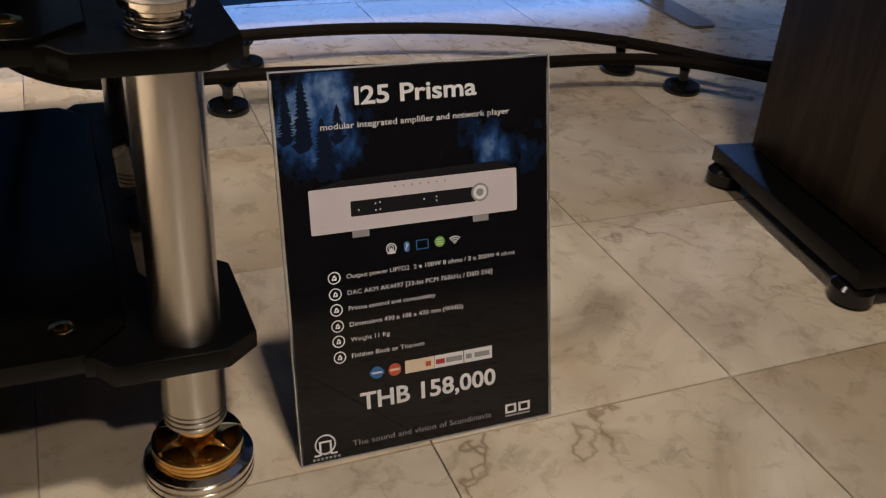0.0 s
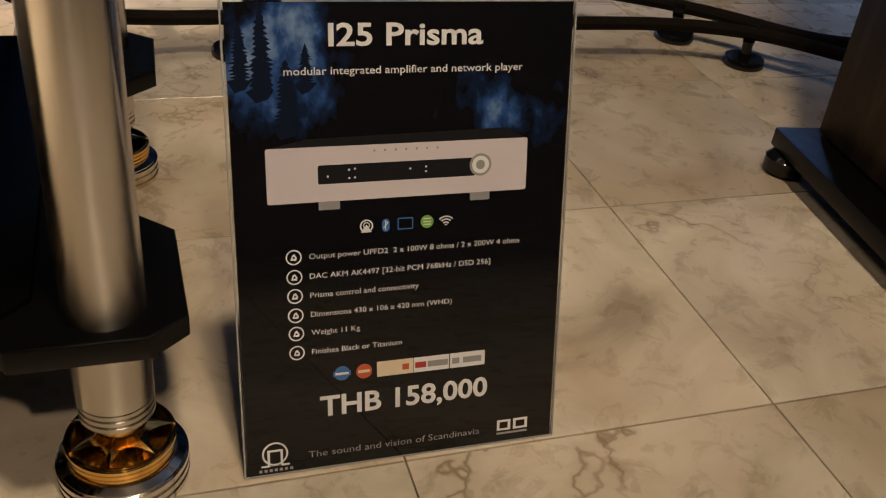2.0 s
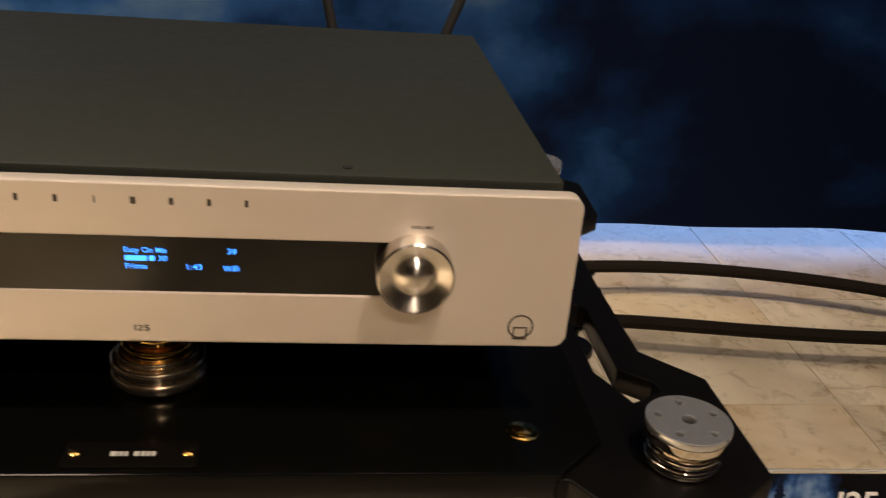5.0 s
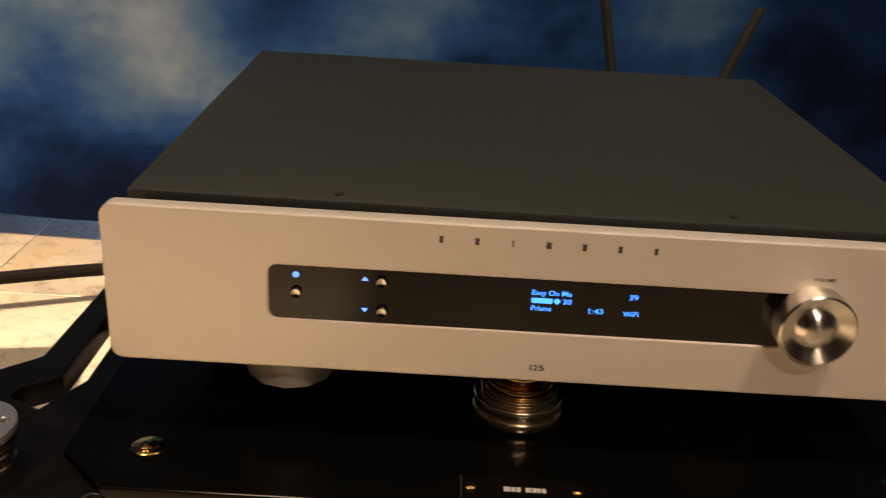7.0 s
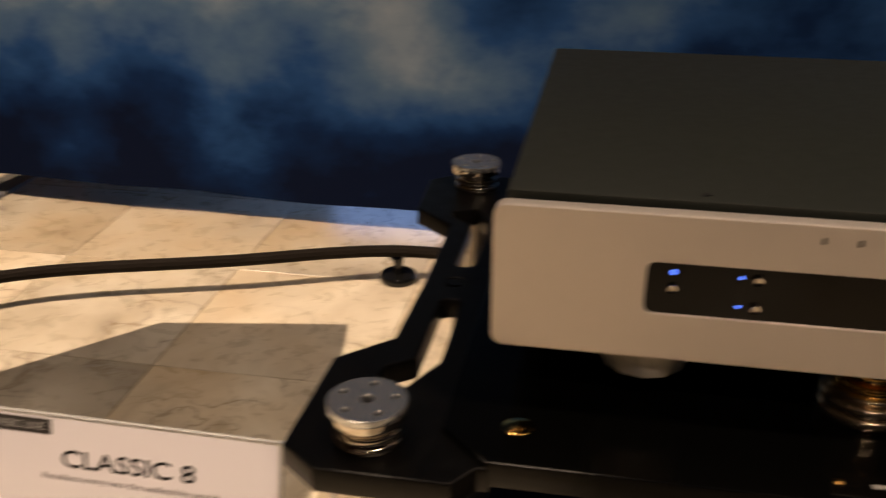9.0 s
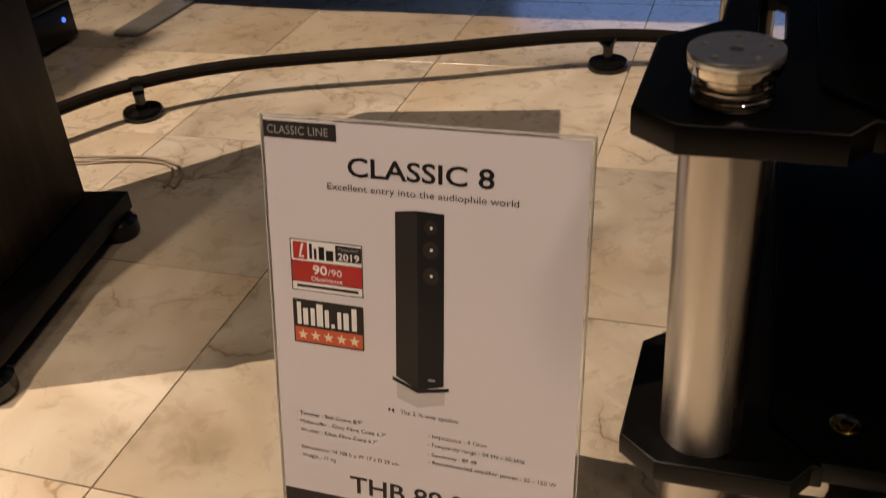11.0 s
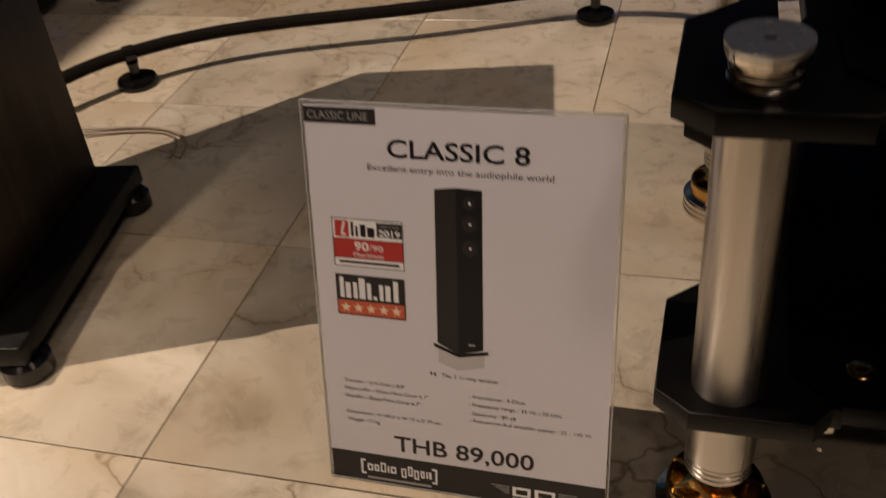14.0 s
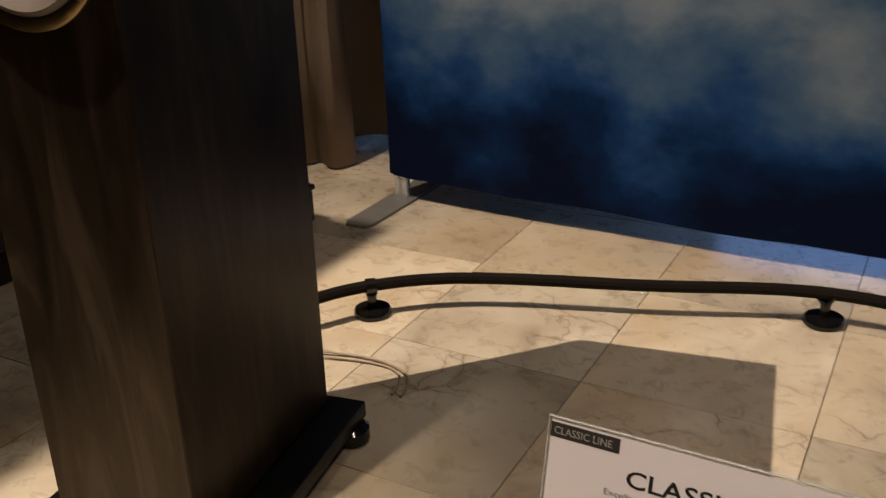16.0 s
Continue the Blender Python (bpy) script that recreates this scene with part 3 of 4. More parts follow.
# ---- black box on the floor behind the left loudspeaker ----
bx = thing("floor_electronics_box", pose(-1.440, 0.898, 0), "low black electronics box with a lit blue led", "electronics box")
part("casing", box(-0.26, 0, -0.40, 0, 0.008, 0.072, 0.004), BLACK, bx)
part("lid", box(-0.264, 0.004, -0.404, 0.004, 0.0725, 0.084, 0.003), BLACK, bx)
for x in (-0.22, -0.04):
    for y in (-0.35, -0.05):
        part("foot", lathe([(0.012, 0), (0.012, 0.0085)], 16, (x, y, 0)), SHADOW_GAP, bx)
led = lathe([(0.0045, 0), (0.0045, 0.002), (0.0, 0.003)], 16)
bmesh.ops.transform(led, matrix=Matrix.Translation((0.0, -0.03, 0.045)) @ Matrix.Rotation(radians(90), 4, "Y"), verts=led.verts)
part("led", led, LED_BLUE, bx, "lit blue led")

# ---- rack ----
rack = thing("hifi_rack", pose(0, 0, 0), "two-tier black hi-fi rack with brushed steel posts and gold feet", "hi-fi rack")
MID = 0.178


def side_frame(s):
    """The outline of one side frame, with its slots; s: -1 or 1."""
    half = [(0.228, -0.056), (0.303, -0.056), (0.325, -0.038), (0.323, 0.055), (0.290, 0.087), (0.287, MID)]
    back = [(0.287, 0.288), (0.323, 0.320), (0.325, 2 * MID + 0.038), (0.303, 2 * MID + 0.056), (0.228, 2 * MID + 0.056)]
    inner = [(0.2165, 2 * MID + 0.040), (0.213, 2 * MID + 0.040), (0.2405, 2 * MID + 0.0115), (0.2405, -0.0115), (0.213, -0.040), (0.2165, -0.040)]
    outline = half + back + inner
    slots = []
    for flip in (False, True):
        f = (lambda y: 2 * MID - y) if flip else (lambda y: y)
        a = [(0.270, 0.028), (0.293, 0.040), (0.290, 0.052), (0.272, 0.066), (0.272, 0.146), (0.267, 0.151), (0.259, 0.151), (0.254, 0.146), (0.254, 0.062), (0.262, 0.046)]
        slots.append([(x, f(y)) for x, y in a])
        slots.append(circle(0.2655, f(0.176), 0.0075, 16))
    return [[(s * x, y) for x, y in loop] for loop in [outline] + slots]


def octagon(x, y0, y1, c):
    return [(-x + c, y0), (x - c, y0), (x, y0 + c), (x, y1 - c), (x - c, y1), (-x + c, y1), (-x, y1 - c), (-x, y0 + c)]


for top, name in ((0.354, "upper"), (0.136, "lower")):
    shelf = plate("shelf_board", [octagon(0.2388, -0.040, 2 * MID + 0.040, 0.028)], top - 0.0118, 0.016, BOARD, rack, "black lacquered shelf board")
    for s in (-1, 1):
        plate("side_frame", side_frame(s), top - 0.016, 0.016, BLACK, rack, "slotted black aluminium side frame", 0.0015)
    for y in (0.05, 0.345):
        part("cross_bar", box(-0.245, 0.245, y - 0.02, y + 0.02, top - 0.0158, top - 0.0121, 0.001, 1), BLACK, rack)
    for s in (-1, 1):
        inlay = part("inlay", lathe([(0.0088, top + 0.0040), (0.0088, top + 0.0050), (0.0080, top + 0.0055), (0.0, top + 0.0055)], 32, (s * 0.1975, -0.006, 0)), GOLD, shelf, "round gold inlay")
        part("inlay_emblem", lathe([(0.006, top + 0.0053), (0.0055, top + 0.0065), (0.003, top + 0.0075), (0.0, top + 0.0076)], 6, (s * 0.1975, -0.006, 0)), GOLD, inlay)
    plaque = part("plaque", box(-0.034, 0.030, -0.036, -0.016, top + 0.0040, top + 0.0055, 0.0006, 1), GLASS_BLACK, shelf, "black plaque with plain pale print")
    for x0, x1 in ((-0.012, -0.0085), (-0.008, -0.006), (-0.0055, -0.0035), (-0.001, 0.002), (0.0025, 0.0045), (0.005, 0.007), (0.0075, 0.0095)):
        part("plaque_print", box(x0, x1, -0.0280, -0.0245, top + 0.0056, top + 0.0058), INK_PALE, plaque)
    for x in (-0.029, 0.025):
        part("plaque_screw", lathe([(0.0028, top + 0.0053), (0.0028, top + 0.0065), (0.0015, top + 0.0071)], 16, (x, -0.0262, 0)), GOLD, plaque)


def groove(r, z0, z1, n, cut):
    """A turned profile with n shallow grooves."""
    out, h = [(r - cut, z0)], (z1 - z0) / n
    for i in range(n):
        a, b = z0 + h * i, z0 + h * (i + 1)
        out += [(r - cut, a), (r, a + h * 0.12), (r, b - h * 0.3), (r - cut, b - h * 0.18)]
    return out + [(r - cut, z1)]


def rings(r, z0, z1, n, gap=0.0008):
    """A turned profile of n rounded rings with narrow gaps between them."""
    out, h = [], (z1 - z0) / n
    for i in range(n):
        a, q = z0 + h * i + gap / 2, (h - gap) / 2
        out.append((r - 0.002, a))
        out += [(r - q * 0.6 + q * 0.6 * math.sin(radians(k)), a + q - q * math.cos(radians(k))) for k in (0, 22, 45, 70, 110, 135, 158, 180)]
        out.append((r - 0.002, a + 2 * q))
    return out


def star(points, r_out, r_in, z_tip, z_mid, z_low):
    """A star with sharp tips and round scallops between them, its top rising to the middle."""
    bm = bmesh.new()
    mid = bm.verts.new((0, 0, z_mid))
    rim, low = [], []
    steps = 8
    for i in range(points * steps):
        u = (i % steps) / steps
        r = r_in + (r_out - r_in) * (1 - math.sqrt(max(0.0, 1 - (2 * u - 1) ** 2))) ** 0.9
        a, z_ = 2 * math.pi * i / (points * steps), z_tip + (z_mid - z_tip) * (1 - r / r_out) * 0.6
        rim.append(bm.verts.new((r * math.cos(a), r * math.sin(a), z_)))
        low.append(bm.verts.new((r * math.cos(a), r * math.sin(a), z_low)))
    for i in range(len(rim)):
        j = (i + 1) % len(rim)
        bm.faces.new((mid, rim[i], rim[j]))
        bm.faces.new((rim[i], low[i], low[j], rim[j]))
    bm.faces.new(low)
    return bm


for sx in (-0.28, 0.28):
    for sy in (-0.025, 2 * MID + 0.025):
        at = (sx, sy, 0)
        foot = part("foot", lathe([(0.0, 0.0)] + groove(0.0415, 0.0, 0.020, 3, 0.0016) + [(0.034, 0.0225), (0.033, 0.0205), (0.0, 0.0205)], 64, at), CHROME, rack, "grooved chrome and gold levelling foot")
        part("gold_ring", lathe([(0.031, 0.021)] + groove(0.0345, 0.021, 0.036, 4, 0.0012) + [(0.0335, 0.0366), (0.0322, 0.0366), (0.0316, 0.0242)], 64, at), GOLD, foot, "grooved gold ring")
        st = star(7, 0.0338, 0.0190, 0.0385, 0.0470, 0.0225)
        bmesh.ops.translate(st, verts=st.verts, vec=at)
        part("gold_star", st, GOLD, foot, "seven-pointed gold star", smooth=False)
        part("cup_floor", lathe([(0.0, 0.0228), (0.0314, 0.0228), (0.0314, 0.0240), (0.0, 0.0240)], 40, at), GLOSS_BLACK, foot, "gloss black cup floor")
        # Black sleeve over the ring's gold inner wall, darkens the cavity like shade.
        part("cup_shade", lathe([(0.0312, 0.0240), (0.0312, 0.0356), (0.0306, 0.0356), (0.0306, 0.0240)], 48, at), GLOSS_BLACK, foot, "black liner imitating shade inside the gold ring")
        part("gold_neck", lathe([(0.013, 0.036), (0.013, 0.048), (0.0185, 0.049), (0.0185, 0.053), (0.015, 0.054), (0.015, 0.058)], 40, at), GOLD, foot)
        part("collar", lathe(groove(0.0232, 0.057, 0.072, 3, 0.002), 56, at), STEEL, foot, "grooved steel collar")
        part("lower_post", lathe([(0.0236, 0.072), (0.0236, 0.1205)], 64, at), STEEL, rack, "short brushed steel post")
        part("upper_post", lathe([(0.0232, 0.1358), (0.0236, 0.1365), (0.0236, 0.3382)], 64, at), STEEL, rack, "brushed steel post")
        cap = part("cap", lathe(rings(0.0205, 0.354, 0.3600, 1) + rings(0.0200, 0.3605, 0.3662, 1) + [(0.0172, 0.3665), (0.0172, 0.3690), (0.0216, 0.3700), (0.0224, 0.3708), (0.0226, 0.3720), (0.0226, 0.3755), (0.0215, 0.3757), (0.0215, 0.3722), (0.0, 0.3722)], 56, at), CHROME, rack, "stepped chrome post cap")
        # Black disc over the chrome floor, paints the holes' inner shade.
        part("bore_shade", lathe([(0.0, 0.3724), (0.0210, 0.3724), (0.0210, 0.3740), (0.0, 0.3740)], 40, at), SHADOW_GAP, cap, "black disc standing in for shade in the bores")
        holes = [circle(sx, sy, 0.0042, 20)] + [circle(sx + 0.0158 * math.cos(a), sy + 0.0158 * math.sin(a), 0.0024, 14) for a in [radians(90 + 72 * i) for i in range(5)]]
        plate("cap_top", [circle(sx, sy, 0.0223, 56)] + holes, 0.3757, 0.0043, SATIN, cap, "drilled satin chrome disc", 0.0004)

# ---- isolators under the amplifier ----
for x, y in ((-0.001, 0.049), (-0.13, 0.30), (0.13, 0.30)):
    iso = thing("isolation_foot", pose(x, y, 0.3580), "stacked chrome and gold isolation foot under the amplifier", "isolation foot", "isolation feet")
    part("lower_disc", lathe(rings(0.0262, 0.0, 0.0155, 2, 0.0012), 56), CHAMPAGNE, iso)
    part("middle_disc", lathe(rings(0.0222, 0.0152, 0.0190, 1), 48), CHAMPAGNE, iso)
    part("gold_disc", lathe(rings(0.0198, 0.0176, 0.0250, 1) + rings(0.0172, 0.0250, 0.0330, 1) + rings(0.0172, 0.0330, 0.0475, 1) + [(0.010, 0.0478), (0.010, 0.0505)], 48), GOLD, iso, "polished gold disc")

# ---- amplifier ----
amp = thing("integrated_amplifier", pose(0, 0, 0.408), "silver-fronted integrated amplifier with dark grey cover and blue display", "amplifier")
UP = Matrix.Rotation(radians(90), 4, "X")          # x right, y up, z towards the room


def on_face(loops, z0, thick, name, mat, parent, label="", bevel=0.0003):
    ob = plate(name, loops, z0, thick, mat, parent, label, bevel)
    ob.data.transform(UP)
    return ob


slot = rounded(-0.1355, 0.142, 0.0265, 0.0575, 0.0052)
face = on_face([rounded(-0.2145, 0.2145, 0.0005, 0.0825, 0.006), slot], -0.010, 0.0098, "faceplate", FACE, amp, "fine-blasted silver aluminium faceplate", 0.0009)
on_face([rounded(-0.1352, 0.1417, 0.0268, 0.0572, 0.003)], -0.0088, 0.0076, "display_window", GLASS_BLACK, amp, "long black display window")
part("body", box(-0.2095, 0.2095, 0.0102, 0.383, 0.004, 0.0725, 0.0015, 2), SHADOW_GAP, amp, "black chassis")
cover = bmesh.new()
box(-0.2115, 0.2115, 0.0300, 0.386, 0.0727, 0.0805, 0.0015, 2, cover)
box(-0.2118, -0.2097, 0.0300, 0.386, 0.010, 0.0757, 0.0005, 1, cover)
box(0.2097, 0.2118, 0.0300, 0.386, 0.010, 0.0757, 0.0005, 1, cover)
part("cover", cover, COVER, amp, "dark grey powder-coated cover")
for x in (-0.105, 0.10):
    part("cover_screw", lathe([(0.0026, 0.0803), (0.0026, 0.0812), (0.0015, 0.0816)], 16, (x, 0.040, 0)), SHADOW_GAP, amp)
for x, y in ((-0.13, 0.042), (0.124, 0.082)):
    part("front_foot", lathe([(0.0, -0.0262), (0.018, -0.0262), (0.024, -0.0242), (0.0285, -0.012), (0.0285, 0.0045)], 12, (x, y, 0)), FROSTED, amp, "frosted metal foot")
knob = lathe([(0.0190, 0.0), (0.0192, 0.0095), (0.0189, 0.0115), (0.0180, 0.0124), (0.0168, 0.0122), (0.0118, 0.0086), (0.0104, 0.0082), (0.0098, 0.0086), (0.0085, 0.0104), (0.0060, 0.0119), (0.0030, 0.0126), (0.0, 0.0128)], 96)
bmesh.ops.transform(knob, matrix=Matrix.Translation((0.1335, 0, 0.0430)) @ UP, verts=knob.verts)
part("volume_knob", knob, KNOB, amp, "turned steel volume knob with a domed middle")
for x, y in ((-0.121, 0.0425), (-0.079, 0.0505), (-0.0785, 0.0345)):
    b = lathe([(0.0027, -0.001), (0.0027, 0.0008), (0.0023, 0.0016), (0.0012, 0.0012), (0.0, 0.0010)], 24)
    bmesh.ops.transform(b, matrix=Matrix.Translation((x, 0, y)) @ UP, verts=b.verts)
    part("button", b, CHROME, amp, "tiny chrome button")
window = [o for o in amp.children if o.name.startswith("display_window")][0]
on_face([circle(-0.121, 0.0518, 0.0014, 20), circle(-0.121, 0.0518, 0.0006, 16)], -0.0009, 0.0004, "power_symbol", LED_BLUE, window, "lit blue ring", 0.0001)
on_face([[(-0.0884, 0.0507), (-0.0858, 0.0507), (-0.0871, 0.0526)]], -0.0009, 0.0004, "up_symbol", LED_BLUE, window, "lit blue arrow", 0.0001)
on_face([[(-0.0884, 0.0354), (-0.0858, 0.0354), (-0.0871, 0.0335)]], -0.0009, 0.0004, "down_symbol", LED_BLUE, window, "lit blue arrow", 0.0001)
for words, x, y, w in (("Easy On Me", -0.0048, 0.0483, 0.0195), ("30", 0.0107, 0.0440, 0.0042), ("Prisma", -0.0046, 0.0398, 0.0098), ("1:43", 0.0240, 0.0398, 0.0070), ("WiFi", 0.0410, 0.0393, 0.0076), ("39", 0.0432, 0.0484, 0.0042)):
    lettering("display_text", words, x, y, w, DISPLAY_BLUE, window, UP @ Matrix.Translation((0, 0, -0.0008)), weight=0.004, height=0.0028)
on_face([rounded(-0.0046, 0.0054, 0.0440, 0.0465, 0.0004), circle(0.0078, 0.0453, 0.0014, 14)], -0.0009, 0.0004, "display_bar", DISPLAY_BLUE, window, "", 0.0001)
for i, wide in enumerate((0.0024, 0.0026, 0.0008, 0.0034, 0.0028, 0.0026, 0.0022)):
    x = -0.051 + 0.1035 * i / 6
    wide *= 0.7
    on_face([[(x - wide / 2, 0.0733), (x + wide / 2, 0.0733), (x + wide / 2, 0.0767), (x - wide / 2, 0.0767)]], -0.0003, 0.0003, "engraved_mark", ENGRAVED, face, "", 0.00005)
lettering("model_text", "I25", -0.0022, 0.0062, 0.0072, ENGRAVED, face, UP, height=0.0032, weight=0.012)
lettering("volume_text", "VOLUME", 0.1305, 0.0648, 0.0110, ENGRAVED, face, UP, height=0.0017, weight=0.01)
on_face([circle(0.1905, 0.0115, 0.0068, 32), circle(0.1905, 0.0115, 0.0060, 32)], -0.0003, 0.0003, "emblem_ring", ENGRAVED, face, "thin engraved emblem", 0.00005)
on_face([[(0.1868, 0.0040), (0.1942, 0.0040), (0.1942, 0.0112), (0.1868, 0.0112)], [(0.1875, 0.0047), (0.1935, 0.0047), (0.1935, 0.0105), (0.1875, 0.0105)]], -0.0003, 0.0003, "emblem_square", ENGRAVED, face, "", 0.00005)
for x, lean in ((0.098, -12), (0.178, 20)):
    ant = part("antenna", lathe([(0.0050, 0.0), (0.0050, 0.022), (0.0042, 0.026), (0.0046, 0.095), (0.0038, 0.099), (0.0, 0.1)], 20), SHADOW_GAP, amp, "black rod antenna")
    ant.data.transform(Matrix.Translation((x, 0.403, 0.045)) @ Matrix.Rotation(radians(lean), 4, "Y"))
    part("antenna_socket", box(x - 0.006, x + 0.006, 0.3825, 0.409, 0.036, 0.048, 0.001, 1), CHROME, amp)


# ---- price signs ----
def sign(m, label):
    s = thing("acrylic_price_sign", m @ Matrix.Scale(1.033, 4), label, "price sign", "price signs")
    # Pale rim strip imitating the bright glint along the sheet's edge.
    plate("acrylic_edge", [[(-0.0022, -0.0006), (0.2122, -0.0006), (0.2122, 0.2992), (-0.0022, 0.2992)], [(-0.0016, 0.0), (0.2116, 0.0), (0.2116, 0.2986), (-0.0016, 0.2986)]], -0.0024, 0.0032, ACRYLIC_EDGE, s, "acrylic edge strip, paled to imitate caught light", 0.0002)
    part("acrylic_sheet", box(-0.0014, 0.2114, 0.0002, 0.2984, -0.0023, -0.0004, 0.0003, 1), ACRYLIC, s, "clear acrylic sheet")
    return s


def fold_foot(s, lean):
    """The bent foot of the acrylic sheet, flat on the floor behind it."""
    foot = box(-0.0025, 0.2125, 0.0, 0.0022, -0.075, -0.003, 0.0004, 1)
    bmesh.ops.transform(foot, matrix=Matrix.Rotation(-(radians(lean)), 4, "X"), verts=foot.verts)
    part("acrylic_foot", foot, ACRYLIC, s, "clear acrylic foot")


def mm(name, s, loops, mat, level, label=""):
    """Print on a sheet: loops in millimetres from the sheet's top left corner; level: the layer of ink."""
    return plate(name, [[(x / 1000, (297 - y) / 1000) for x, y in loop] for loop in loops], 0.00033 + 0.00003 * level, 0.00002, mat, s, label, 0.000004)


def bar(x0, y0, x1, y1):
    return [(x0, y0), (x1, y0), (x1, y1), (x0, y1)]


def line(s, words, x, y, width, mat, height, level=2, weight=0.0, name="text_line"):
    return lettering(name, words, x / 1000, (297 - y) / 1000, width / 1000, mat, s, Matrix.Translation((0, 0, 0.00034 + 0.00003 * level)), height / 1000, 0.00002, weight)


LEAN, LEAN_WHITE = 15.9, 13.9
amp_sign = sign(pose(0.3575, -0.0475, 0.0015, 90 - LEAN, 0, -0.6), "acrylic sign with a black and misty blue amplifier poster")
fold_foot(amp_sign, LEAN)
paper = part("poster", box(0, 0.21, 0, 0.297, -0.0002, 0.0003), POSTER, amp_sign, "black poster with blue mist")
PINE = material("midnight_blue_ink", (0.006, 0.0105, 0.028), 0.5, 0, 0.9, 0.03)
PINE.node_tree.nodes["Principled BSDF"].inputs["Specular IOR Level"].default_value = 0.1


def pine(x, top, foot, wide):
    """A ragged pine outline, in millimetres."""
    n, sides = 16, []
    for s_ in (1, -1):
        side = []
        for i in range(n):
            w = wide * (0.10 + 0.42 * (i / n) ** 0.7)
            y = top + (foot - top) * i / n
            side += [(x + s_ * w * random.uniform(0.35, 0.75), y), (x + s_ * w * random.uniform(0.8, 1.25), y + (foot - top) / n * random.uniform(0.4, 0.9))]
        sides.append(side)
    return [(x, top - 1.5)] + sides[0] + [(x + 0.2 * wide, foot + 4), (x - 0.25 * wide, foot + 6)] + sides[1][::-1]


for x, top, foot, wide in ((19.5, 3.5, 50, 15), (7.5, 12, 44, 14), (33, 33, 72, 17), (44.5, 24, 46, 11)):
    mm("pine_picture", amp_sign, [pine(x, top, foot, wide)], PINE, 1)
line(amp_sign, "I25 Prisma", 58, 24.3, 94, INK_WHITE, 12.6, weight=0.022, name="headline")
line(amp_sign, "modular integrated amplifier and network player", 31.8, 40.6, 146.5, INK_WHITE, 4.4, weight=0.006)
pic = mm("amplifier_picture", amp_sign, [rounded(19.5, 183.5, 82.8, 116.4, 1.5)], INK_LILAC, 2, "printed picture of a silver amplifier")
mm("picture_top", amp_sign, [[(24, 82.4), (43.5, 78.0), (168, 75.8), (181, 82.4)]], INK_BLACK, 2)
mm("picture_display", amp_sign, [rounded(50, 149, 94, 105.6, 1.2)], INK_BLACK, 3)
mm("picture_knob", amp_sign, [circle(152.5, 98.7, 7.2, 32)], INK_GREY, 4)
mm("picture_knob", amp_sign, [circle(152.5, 98.7, 5.6, 32), circle(152.5, 98.7, 3.0, 24)], INK_WHITE, 5)
for x in (50, 146):
    mm("picture_foot", amp_sign, [bar(x, 116.5, x + 13, 121.5)], INK_GREY, 3)
for x, y in ((56, 101), (69, 97.5), (72.5, 97.0), (69, 102.6), (72.5, 102.4), (107, 98.8), (117, 98.0), (117, 101)):
    mm("picture_mark", amp_sign, [circle(x, y, 0.7, 10)], INK_WHITE, 5)
for i in range(7):
    mm("picture_mark", amp_sign, [bar(84 + 6.6 * i, 85.8, 85.2 + 6.6 * i, 87.2)], INK_GREY, 3)
mm("icon", amp_sign, [circle(79.3, 133.6, 4.2), circle(79.3, 133.6, 3.3)], INK_WHITE, 2)
mm("icon", amp_sign, [[(75.8, 137.6), (82.8, 137.6), (79.3, 132.6)]], INK_WHITE, 3)
mm("icon", amp_sign, [circle(79.3, 133.2, 2.2), circle(79.3, 133.2, 1.5)], INK_WHITE, 3)
mm("icon", amp_sign, [rounded(89.2, 93.8, 129.8, 138, 2.2)], INK_BLUE, 2)
mm("icon", amp_sign, [bar(91.0, 130.8, 91.6, 137)], INK_WHITE, 3)
mm("icon", amp_sign, [[(91.5, 130.8), (93.2, 132.4), (90.2, 135.8), (89.8, 135.4), (92.2, 132.4)], ], INK_WHITE, 3)
mm("icon", amp_sign, [rounded(99, 109, 129.8, 137.4, 0.8), rounded(99.7, 108.3, 130.5, 136.7, 0.5)], INK_BLUE, 2)
mm("icon", amp_sign, [circle(118.1, 133.4, 4.2)], INK_GREEN, 2)
for y in (131.4, 133.4, 135.2):
    mm("icon", amp_sign, [bar(115.6, y - 0.4, 120.6, y + 0.4)], INK_CREAM, 3)
for r in (1.2, 2.9, 4.8, 6.6):
    arc = [(130.5 + r * math.cos(radians(a)), 137 - r * math.sin(radians(a))) for a in range(45, 136, 10)]
    mm("icon", amp_sign, [arc + [(130.5 + (r - 0.9) * math.cos(radians(a)), 137 - (r - 0.9) * math.sin(radians(a))) for a in range(135, 44, -10)]], INK_WHITE, 2)
facts = (("Output power UPFD2  2 x 100W 8 ohms / 2 x 200W 4 ohms", 152.0, 137.5), ("DAC AKM AK4497 [32-bit PCM 768kHz / DSD 256]", 164.8, 117.7), ("Prisma control and connectivity", 177.2, 69.5), ("Dimensions 430 x 106 x 420 mm (WHD)", 190.0, 92), ("Weight 11 Kg", 202.2, 31), ("Finishes Black or Titanium", 215.2, 58.5))
for words, y, w in facts:
    line(amp_sign, words, 43.4, y, w, INK_WHITE, 3.5)
    mm("bullet", amp_sign, [circle(34, y - 1.8, 4.9, 28), circle(34, y - 1.8, 4.0, 28)], INK_WHITE, 2)
    mm("bullet_symbol", amp_sign, [[(32, y), (33, y - 3.2), (34.4, y - 4.0), (36, y - 1.4), (35.4, y + 0.3)], [(33.2, y - 0.6), (33.8, y - 2.6), (35, y - 1.4)]], INK_WHITE, 2)
